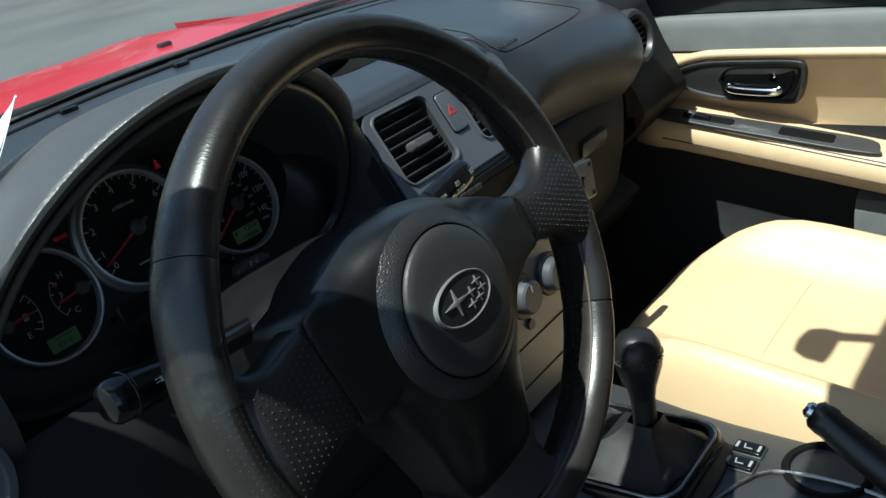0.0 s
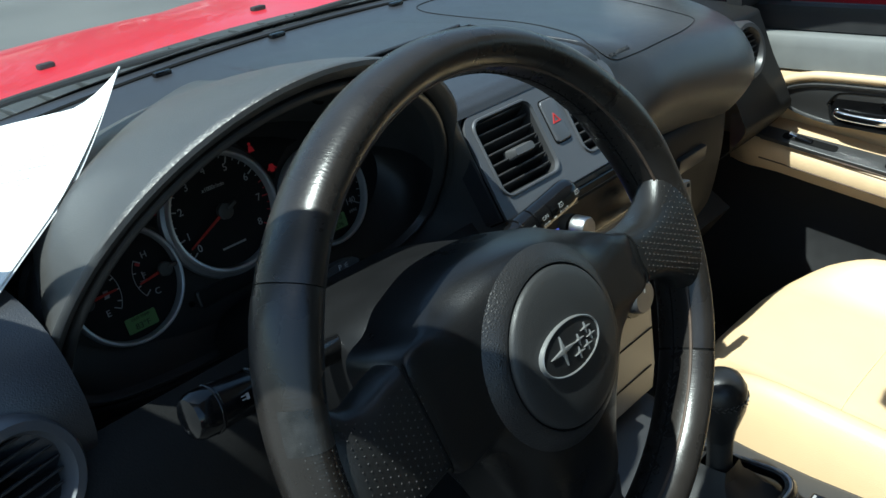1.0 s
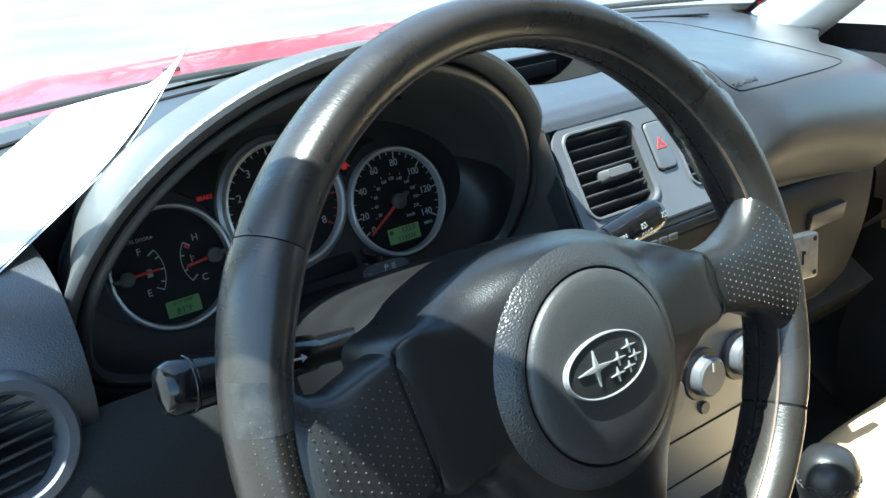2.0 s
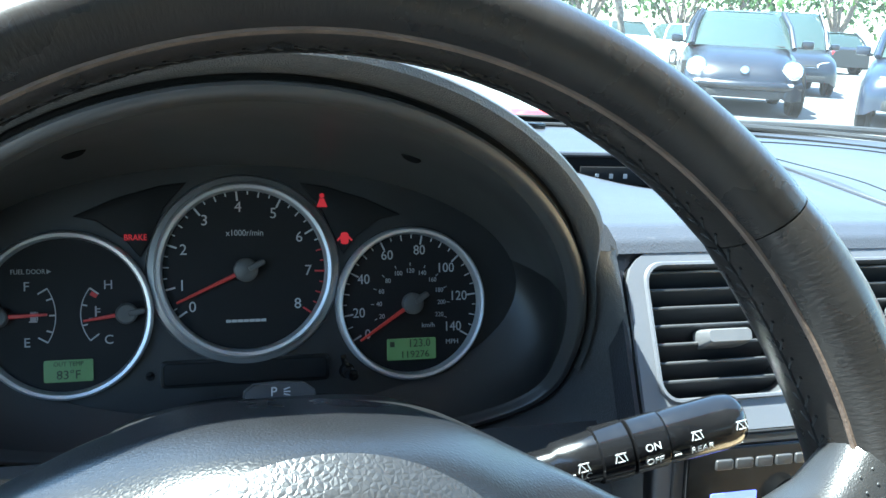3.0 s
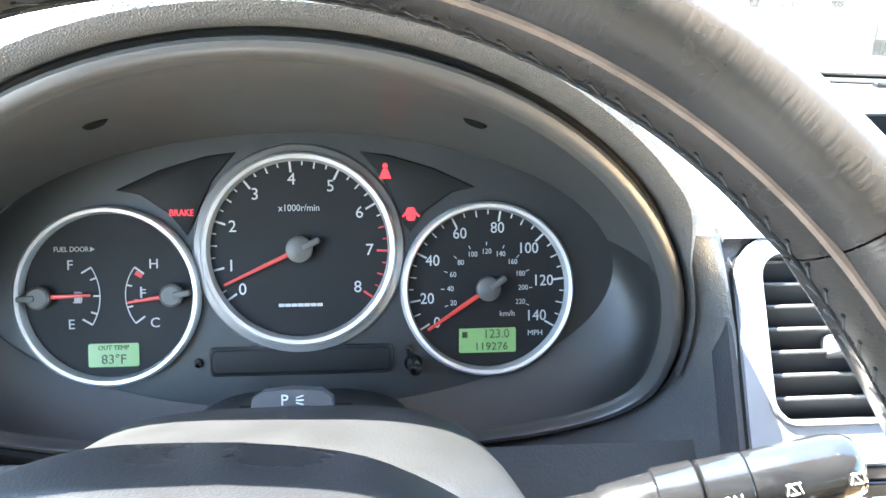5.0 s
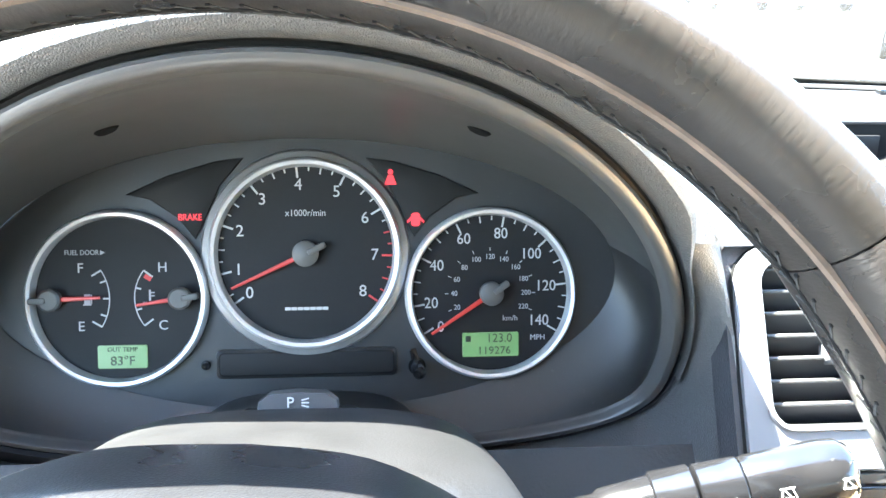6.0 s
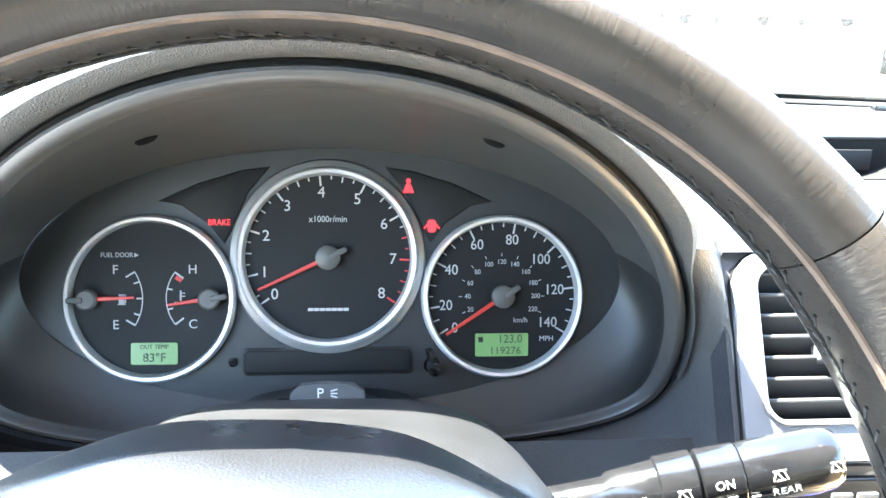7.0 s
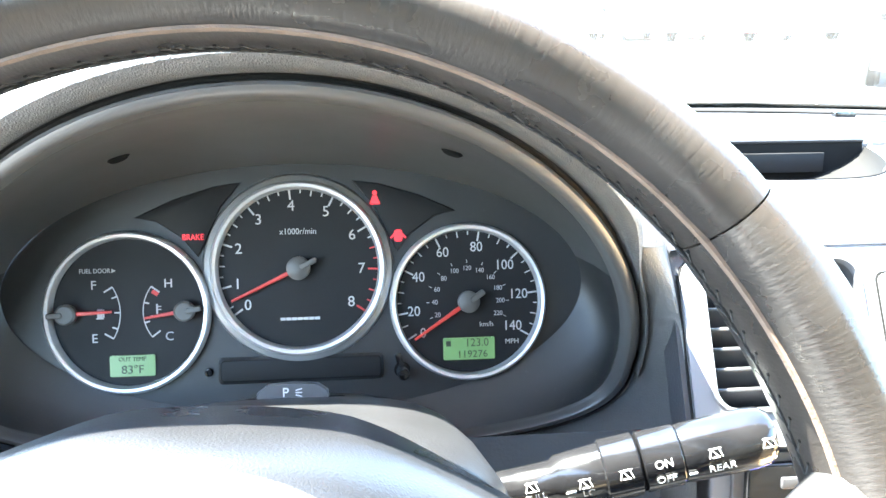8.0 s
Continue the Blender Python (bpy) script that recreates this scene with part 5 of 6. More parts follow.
# handle recess and lever
hm = pose(-0.019, -0.178, 0.736, 90, 0, -90)
wedge = bez([(0.135, 0.004), (0.108, 0.022), (0.080, 0.031), (0.045, 0.035), (-0.020, 0.036), (-0.084, 0.035), (-0.096, 0.024), (-0.094, 0.004), (-0.082, -0.030), (-0.066, -0.037), (0.0, -0.034), (0.045, -0.031), (0.095, -0.018), (0.135, 0.004)], 5)[:-1]
recess = part("handle_surround", surf([[Vector((-p[0] * k, p[1] * k2, z - 0.16 * (0.036 - p[1]))) for p in wedge] for k, k2, z in ((1.02, 1.05, -0.010), (1.015, 1.04, 0.008), (1.0, 1.0, 0.010), (0.96, 0.90, 0.009), (0.94, 0.86, 0.006), (0.6, 0.5, 0.006))], around=True, caps=True), DOOR_DARK, door, "dark grey handle surround")
recess.matrix_local = hm
bowl = part("handle_bowl", surf([[Vector((0.022 + x * k, y * k, z)) for x, y in bez([(-0.062, 0.004), (-0.045, 0.022), (0.0, 0.0245), (0.055, 0.0235), (0.064, 0.014), (0.050, -0.018), (0.03, -0.0255), (-0.03, -0.024), (-0.05, -0.015), (-0.062, 0.004)], 5)[:-1]] for k, z in ((1.06, 0.003), (1.04, 0.0075), (1.0, 0.0070), (0.95, 0.001), (0.90, 0.0045))], around=True, caps=True), GLOSSY, door)
bowl.matrix_local = hm
handle = part("door_handle", sweep(bez([(-0.028, -0.006, 0.006), (-0.020, -0.010, 0.012), (0.015, -0.013, 0.014), (0.050, -0.014, 0.012), (0.058, -0.010, 0.006)], 6), 0.0062, 14, flat=0.55), CHROME, door, "chrome inner door handle")
handle.matrix_local = hm
lockb = part("lock_slider", rbox(0.012, 0.008, 0.004, 0.0015, hm @ pose(0.045, 0.012, 0.006)), CHROME, door)
# switch panel in the armrest
sm = pose(-0.040, -0.205, 0.6640, 9.4, -17, 0)
spanel = part("switch_panel", slab([(x, y) for x, y in bez([(-0.012, 0.183), (0.010, 0.183), (0.014, 0.11), (0.017, -0.11), (0.013, -0.172), (-0.004, -0.183), (-0.018, -0.172), (-0.019, 0.0), (-0.016, 0.13), (-0.012, 0.183)], 5)[:-1]], -0.004, 0.003, 0.0015), DOOR_DARK, door, "dark grey window switch panel")
spanel.matrix_local = sm
part("switch_well", slab(rrect(0.016, 0.088, 0.006, 5, 0, 0.085), 0.002, 0.0034), BLACK, spanel)
part("window_switch", rbox(0.011, 0.028, 0.007, 0.003, pose(0, 0.095, 0.005, 8)), GLOSSY, spanel)
part("switch_lever", rbox(0.008, 0.016, 0.010, 0.002, pose(0, 0.112, 0.006, 12)), CHROME, spanel)
part("pull_pocket", slab(rrect(0.020, 0.085, 0.004, 4, 0, -0.075), 0.002, 0.0036), BLACK, spanel)
# side window above the door
part("side_window", surf([[Vector((-0.002 - 0.22 * t, y, 0.875 + 0.43 * t)) for y in (0.04 - 0.25 * t, -0.40, -0.95)] for t in (0, 0.5, 1)]), GLASS, door).visible_shadow = False
mirror_out = thing("door_mirror", pose(1.12, 0.015, 0.93), "black-backed outside door mirror", "mirror")
part("mirror_shell", surf([[Vector((x * s, y, z * s)) for x, z in rrect(0.17, 0.12, 0.035, 5)] for s, y in ((0.98, -0.03), (1.0, -0.02), (0.95, 0.03), (0.7, 0.07), (0.05, 0.085))], around=True), REDPAINT, mirror_out)
part("mirror_glass", slab(rrect(0.155, 0.105, 0.03, 5), 0, 0.002, 0, pose(0, -0.024, 0, 90)), CHROME, mirror_out)
part("mirror_foot", rbox(0.10, 0.03, 0.05, 0.01, pose(-0.09, 0.01, -0.05)), RUBBER, mirror_out)

# papers propped on the dashboard beside the hood
A = Vector((-0.042, 0.012, 1.008))
eu = Vector((-0.147, -0.066, -0.068)).normalized()
ev = Vector((-0.323, 0.925, -0.200)).normalized()
nn = eu.cross(ev).normalized()
nn = nn if nn.z > 0 else -nn
A = A + nn * 0.004
papers = thing("printed_papers", pose(0, 0, 0), "two loose white printed paper sheets propped on the dashboard", "paper")
for j in range(2):
    sheet = []
    for i in range(17):
        row = []
        for k in range(15):
            s, t = 0.279 * (i / 16) ** 1.6, 0.216 * (k / 14) ** 1.6
            curl = max(0.0, 1 - (0.6 * s + t) / (0.065 + 0.012 * j)) ** 1.5
            row.append(A + eu * s + ev * t + Vector((-0.006, 0, 0.029 - 0.004 * j)) * curl + nn * (0.003 * j + 0.004 * math.sin(9 * t)) + Vector((0.003 * j, 0.002 * j, 0)))
        sheet.append(row)
    sp = part("sheet", surf(sheet), PAPER, papers)
    sp.modifiers.new("thickness", "SOLIDIFY").thickness = 0.0006
for k in range(4):
    i0 = A + eu * (0.05 + 0.012 * k) + ev * (0.03 + 0.02 * (k % 2)) + nn * 0.0085
    part("print_line", sweep([i0, i0 + ev * 0.06 + nn * 0.0006], 0.0006, 4), INK, papers)

# ---- car shell ----
floor = tagged(new("car_floor", None), "black carpeted car floor", "floor", kind="structure")
part("carpet", surf([[Vector((x, y, z)) for y, z in ((0.30, 0.55), (0.24, 0.34), (0.10, 0.25), (-0.90, 0.25), (-1.6, 0.27))] for x in (-0.36, 0.0, XC, 0.7, 1.03)]), CARPET, floor)
part("footwell_side", surf([[Vector((1.045, y, z)) for z in (0.16, 0.6, 0.90)] for y in (-0.04, 0.36)]), CARPET, floor)
part("sill", rbox(0.05, 1.6, 0.07, 0.01, pose(-0.385, -0.55, 0.27)), SMOOTH, floor)
rear = tagged(new("rear_wall", None), "tan rear seat and grey rear wall of the cabin", "rear seat", kind="structure")
part("rear_bench", surf([[Vector((x, y, z)) for y, z in ((-1.1, 0.28), (-1.1, 0.47), (-1.13, 0.50), (-1.6, 0.46), (-1.74, 0.98), (-1.78, 1.01), (-1.84, 1.01))] for x in (-0.36, 0.0, 0.3, 0.65, 1.0)]), TAN, rear)
part("parcel_shelf", surf([[Vector((x, y, 0.985)) for y in (-1.76, -2.05)] for x in (-0.38, 0.3, 1.02)]), CARPET, rear)
for sx in (-0.395, 1.035):
    part("rear_side_trim", surf([[Vector((sx, y, z)) for y in (-0.96, -1.5, -2.0)] for z in (0.25, 0.6, 0.90)]), DOOR_DARK, rear)
roof = tagged(new("ceiling", None), "pale grey cloth headliner under the roof", "ceiling", kind="structure")


def roof_point(u, v):
    """u across, v from the windscreen header back."""
    x = XC + 0.545 * u
    return Vector((x, -0.385 - 0.03 * u * u - 1.465 * v, 1.315 - 0.03 * u * u + 0.05 * math.sin(math.pi * min(1, v * 1.1)) - 0.16 * v * v))


US = [-1 + 2 * k / 10 for k in range(11)]
VS = [k / 8 for k in range(9)]
part("headliner", surf([[roof_point(u, v) for v in VS] for u in US]), HEADLINER, roof)
body = thing("car_bodywork", pose(0, 0, 0), "bright red car bonnet, roof and pillars", "car body")
part("roof_panel", surf([[roof_point(u, v) + Vector((0, 0.01, 0.035)) for v in VS] for u in US] ), REDPAINT, body)
for side in (-1, 1):
    foot = Vector((XC + side * 0.70, 0.24, 0.90))
    top = Vector((XC + side * 0.55, -0.415, 1.295))
    pl = part("a_pillar", sweep([foot + (top - foot) * (k / 6) + Vector((side * 0.035 * math.sin(math.pi * k / 6), 0, 0.012 * math.sin(math.pi * k / 6))) for k in range(7)], [0.040, 0.030, 0.025, 0.023, 0.023, 0.024, 0.028], 18, flat=0.8), REDPAINT, body)
    part("pillar_trim", sweep([foot + (top - foot) * (k / 6) + Vector((-side * 0.027 + side * 0.035 * math.sin(math.pi * k / 6), -0.027, 0.004 + 0.012 * math.sin(math.pi * k / 6))) for k in range(7)], [0.056, 0.045, 0.038, 0.036, 0.036, 0.037, 0.040], 18, flat=0.9), PILLAR, pl, "pale grey pillar trim")
    part("rear_quarter", surf([[Vector((XC + side * (0.72 - 0.20 * t), y, 0.86 + 0.45 * t)) for y in (-0.95, -1.05, -1.9)] for t in (0, 1)] if side > 0 else [[Vector((XC - 0.72 + 0.20 * t, y, 0.30 + 1.0 * t)) for y in (-1.05, -1.9)] for t in (0, 1)]), PILLAR, body)
# bonnet and wings
def bonnet(u, v):
    x = XC + (0.74 - 0.04 * v) * u
    y = 0.47 - 0.07 * u * u + 0.98 * v
    return Vector((x, y, 0.930 - 0.035 * u * u + 0.018 * math.sin(math.pi * min(v, 0.9)) * (1 - 0.3 * u * u) - 0.14 * v * v - 0.25 * max(0, v - 0.92) + 0.008 * math.exp(-((abs(u) - 0.42) / 0.06) ** 2)))


BU = [-1 + 2 * k / 40 for k in range(41)]
BV = [k / 20 for k in range(21)]
part("bonnet", surf([[bonnet(u, v) for v in BV] for u in BU]), REDPAINT, body)
for u in (-0.25, 0.25):
    p = bonnet(u, 0.16)
    part("washer_nozzle", rbox(0.024, 0.014, 0.008, 0.003, Matrix.Translation(p + Vector((0, 0, 0.003)))), RUBBER, body)
for side in (-1, 1):
    part("front_wing", surf([[Vector((XC + side * (0.745 + 0.12 * math.sin(t * 1.5)), y, 0.875 - 0.03 * max(0, y - 0.5) - 0.60 * t)) for y in (0.15, 0.5, 0.9, 1.4)] for t in (0, 0.15, 0.35, 0.6, 1)]), REDPAINT, body)
part("front_panel", surf([[Vector((XC + 0.80 * u, 1.45 - 0.10 * u * u + 0.06 * math.sin(t * 3), 0.755 - 0.50 * t)) for u in US] for t in (0, 0.3, 0.6, 1)]), REDPAINT, body)
part("door_skin", surf([[Vector((1.10 + 0.05 * math.sin(t * 3), y, 0.88 - 0.60 * t)) for y in (0.12, -0.4, -0.95, -1.9)] for t in (0, 0.3, 0.6, 1)]), REDPAINT, body)
part("rear_door_skin", surf([[Vector((XC - 0.785 - 0.05 * math.sin(t * 3), y, 0.88 - 0.60 * t)) for y in (-0.98, -1.4, -1.95)] for t in (0, 0.3, 0.6, 1)]), REDPAINT, body)
part("sill", rbox(0.10, 1.25, 0.12, 0.03, pose(XC - 0.80, -0.42, 0.26)), RUBBER, body)
part("boot", surf([[Vector((XC + (0.80 - 0.10 * t) * u, y + 0.10 * u * u, z - 0.03 * u * u)) for t, y, z in ((0.6, -1.96, 0.99), (0.5, -2.10, 0.965), (0.3, -2.40, 0.945), (0.1, -2.50, 0.90), (0.0, -2.54, 0.62), (0.1, -2.48, 0.30))] for u in US]), REDPAINT, body)
part("rear_window", surf([[roof_point(u * 0.98, 1.0).lerp(Vector((XC + 0.66 * u, -2.02 + 0.05 * u * u, 0.98 - 0.02 * u * u)), t) + Vector((0, 0, 0.03 * (1 - t))) for t in (0, 0.5, 1)] for u in US]), TINTED, body).visible_shadow = False
for side in (-1, 1):
    part("rear_wing", surf([[Vector((XC + side * (0.785 + 0.05 * math.sin(t * 3)), y, 0.90 - 0.60 * t)) for y in (-1.93, -2.2, -2.44)] for t in (0, 0.3, 0.6, 1)]), REDPAINT, body)
    for yy in (0.86, -1.62):
        wh = part("wheel", lathe([(0.20, -0.09), (0.29, -0.095), (0.31, -0.07), (0.31, 0.07), (0.29, 0.095), (0.20, 0.09)], 32, pose(XC + side * 0.775, yy, 0.31, 0, 90 * side, 0)), RUBBER, body)
        part("rim", lathe([(0.0, 0.07), (0.05, 0.08), (0.07, 0.06), (0.17, 0.07), (0.20, 0.092), (0.20, 0.03), (0.0, 0.02)], 24, pose(XC + side * 0.775, yy, 0.31, 0, 90 * side, 0)), STEEL, wh)
cowl = thing("windscreen_cowl", pose(0, 0, 0), "dusty black plastic cowl grille below the windscreen", "cowl")
part("cowl_panel", surf([[Vector((x, base_y(x) + d, base_z(x) + z)) for d, z in ((-0.012, -0.012), (0.01, -0.006), (0.05, -0.024), (0.09, -0.016), (0.135, -0.012), (0.16, -0.03))] for x in [-0.40 + 1.43 * k / 30 for k in range(31)]]), COWL, cowl)
part("cowl_rib", join(*[rbox(0.006, 0.07, 0.006, 0.001, pose(x, base_y(x) + 0.085, base_z(x) - 0.013), 1) for x in [-0.30 + 0.05 * k for k in range(25)]]), COWL, cowl)
for x0, x1 in ((-0.20, 0.34), (0.42, 0.90)):
    wp = thing("windscreen_wiper", pose(0, 0, 0), "black windscreen wiper resting at the foot of the glass", "wiper", "wipers")
    part("wiper_arm", sweep([(x0 + (x1 - x0) * t, base_y(x0 + (x1 - x0) * t) + 0.055 - 0.03 * t, base_z(XC) - 0.004 + 0.006 * math.sin(3 * t)) for t in [k / 8 for k in range(9)]], 0.0045, 8), RUBBER, wp)
    part("wiper_blade", sweep([(x0 + 0.10 + (x1 - x0) * t * 0.95, base_y(x0 + 0.1 + (x1 - x0) * t * 0.95) + 0.010, base_z(x0 + (x1 - x0) * t) + 0.004) for t in [k / 8 for k in range(9)]], 0.0035, 6), RUBBER, wp)
screen = tagged(new("windscreen", None), "clear windscreen glass with a black border", "windscreen", kind="structure")


def screen_point(u, v):
    """u across, v from the foot up to the header."""
    xb = XC + 0.655 * u
    p = Vector((xb, base_y(xb) + 0.012, base_z(xb) - 0.004))
    q = roof_point(u, 0)
    w = p.lerp(q, v)
    return w + Vector((0, 0.04 * math.sin(math.pi * v) * (1 - 0.5 * u * u), 0.045 * math.sin(math.pi * v) * (1 - 0.6 * u * u)))


part("glass", surf([[screen_point(u, v) for v in [k / 10 for k in range(11)]] for u in US]), GLASS, screen).visible_shadow = False
part("black_border", surf([[screen_point(u, v) + Vector((0, -0.003, 0.003)) for v in (0.0, 0.007, 0.014)] for u in [-1 + 2 * k / 30 for k in range(31)]]), BLACK, screen)
for side in (-1, 1):
    part("black_border", surf([[screen_point(side * u, v) + Vector((0, -0.003, 0.003)) for v in [k / 12 for k in range(13)]] for u in (0.975, 1.0)]), BLACK, screen)
# Out of view; small size and place are set only to shape the seat's shadow.
mirror = thing("rear_view_mirror", pose(XC + 0.0, -0.335, 1.205), "small unseen rear-view mirror on a stem, sized to cast its seat shadow", "mirror")
part("mirror_case", surf([[Vector((x * s, y, z * s)) for x, z in rrect(0.070, 0.050, 0.016, 5)] for s, y in ((0.96, -0.014), (1.0, -0.010), (0.97, 0.010), (0.7, 0.026), (0.1, 0.03))], around=True), SMOOTH, mirror)
part("mirror_glass", slab(rrect(0.062, 0.042, 0.013, 5), 0, 0.002, 0, pose(0, -0.0125, 0, 90)), CHROME, mirror)
part("stem", sweep([(0, 0.02, 0.0), (0, 0.010, 0.045), (0, -0.045, 0.095)], 0.010, 12), SMOOTH, mirror)

# ---- outside ----
ASPHALT = material("sunlit_asphalt", (0.105, 0.103, 0.099), 0.85, grain=0.6, grain_size=90, mottle=0.2, mottle_size=0.6)
KERB = material("pale_kerb", (0.45, 0.44, 0.42), 0.8, grain=0.4, grain_size=60, mottle=0.15, mottle_size=3)
LINE = material("white_road_paint", (0.7, 0.7, 0.68), 0.7, mottle=0.15, mottle_size=6)
SOIL = material("mulch_and_grass", (0.10, 0.10, 0.045), 0.95, grain=0.9, grain_size=30, mottle=0.5, mottle_size=3)
BARK = material("grey_bark", (0.16, 0.135, 0.11), 0.9, grain=1.0, grain_size=25, mottle=0.4, mottle_size=9)
LEAF = material("green_leaves", (0.045, 0.095, 0.018), 0.55, mottle=0.5, mottle_size=2.5)
TYRE = material("tyre_rubber", (0.02, 0.02, 0.02), 0.8, mottle=0.2)
ALLOY = material("alloy_wheel", (0.5, 0.5, 0.51), 0.3, metal=0.8, mottle=0.05)
CARGLASS = material("tinted_car_glass", (0.03, 0.045, 0.042), 0.06, mottle=0.05)
LIGHTLENS = material("headlight_lens", (0.42, 0.45, 0.47), 0.08, mottle=0.1, coat=1.0)
AMBER = material("amber_lens", (0.55, 0.20, 0.02), 0.2)
TAILLENS = material("tail_light_lens", (0.45, 0.02, 0.02), 0.12, mottle=0.1, coat=1.0)
ground = tagged(new("ground", None), "pale sunlit asphalt car park", "ground", kind="structure")
part("asphalt", surf([[Vector((x, y, 0)) for y in (-300, -40, 0, 40, 300, 1500)] for x in (-1500, -200, -20, 20, 60, 300, 1500)]), ASPHALT, ground)


def loft(stations, n=28):
    """A body skin: each station is y, half width, foot, top, roundness."""
    rings = []
    for y, w, z0, z1, k in stations:
        ring = []
        for i in range(n + 1):
            a = math.pi * i / n
            x, z = math.cos(a), math.sin(a)
            ring.append(Vector((w * (1 if x > 0 else -1) * abs(x) ** k, y, z0 + (z1 - z0) * z ** k)))
        rings.append(ring)
    return surf(rings, caps=True)


def wheels(c, hw, ys, r=0.325):
    for s in (-1, 1):
        for yy in ys:
            part("wheel_arch", lathe([(0.0, 0.0), (r + 0.05, 0.0), (r + 0.055, -0.10), (0.0, -0.10)], 28, pose(s * (hw - 0.02), yy, r + 0.01, 0, 90 * s, 0)), BLACK, c)
            wh = part("wheel", lathe([(0.19, -0.10), (0.30, -0.10), (r, -0.07), (r, 0.07), (0.30, 0.10), (0.19, 0.10)], 28, pose(s * (hw - 0.085), yy, r, 0, 90, 0)), TYRE, c)
            part("rim", lathe([(0.0, 0.09), (0.05, 0.10), (0.06, 0.085), (0.17, 0.095), (0.195, 0.105), (0.195, 0.06), (0.0, 0.05)], 20, pose(s * (hw - 0.085), yy, r, 0, 90 * s, 0)), ALLOY, wh)


def cabin(c, paint, hw, y0, y1, y2, y3, z0, height):
    """Windscreen, side and rear glass between painted pillars, with a curved roof."""
    gh = []
    for t in (0, 0.3, 0.6, 0.85, 1.0):
        w = hw * (0.92 - 0.20 * t ** 1.3)
        zz = z0 + (height - z0) * (1 - (1 - t) ** 1.25)
        a, b = y0 + (y1 - y0) * t, y3 + (y2 - y3) * t
        gh.append([Vector((x, y, zz)) for x, y in ((-w * 0.88, a + 0.05), (-w * 0.5, a - 0.05 * (1 - t)), (0, a - 0.09 * (1 - t)), (w * 0.5, a - 0.05 * (1 - t)), (w * 0.88, a + 0.05), (w, a + 0.25), (w, b - 0.2), (w * 0.85, b), (-w * 0.85, b), (-w, b - 0.2), (-w, a + 0.25))])
    part("windows", surf(gh, around=True), CARGLASS, c)
    w = hw * 0.735
    ys = [y1 - 0.03 + (y2 - y1 + 0.10) * k / 8 for k in range(9)]
    part("roof", surf([[Vector((w * u, y + 0.04 * u * u, height - 0.02 + 0.055 * math.sin(math.pi * min(1, max(0, (y - y1 + 0.25) / (y2 - y1 + 0.5)))) - 0.05 * u ** 4)) for y in ys] for u in (-1, -0.9, -0.6, 0, 0.6, 0.9, 1)]), paint, c)
    for s in (-1, 1):
        for p, q in ((Vector((s * hw * 0.86, y0 + 0.03, z0)), Vector((s * hw * 0.70, y1, height))), (Vector((s * hw * 0.90, y3, z0 + 0.01)), Vector((s * hw * 0.69, y2, height))), (Vector((s * hw * 0.925, (y1 + y2) / 2, z0)), Vector((s * hw * 0.73, (y1 + y2) / 2, height)))):
            part("pillar", sweep([p, p.lerp(q, 0.5) + Vector((s * 0.025, 0, 0.04)), q], 0.042, 8), paint, c)
    part("wiper", sweep([(-0.45 * hw, y0 + 0.02, z0 + 0.03), (0.2 * hw, y0 - 0.02, z0 + 0.035), (0.7 * hw, y0 + 0.04, z0 + 0.03)], 0.010, 6), TYRE, c)


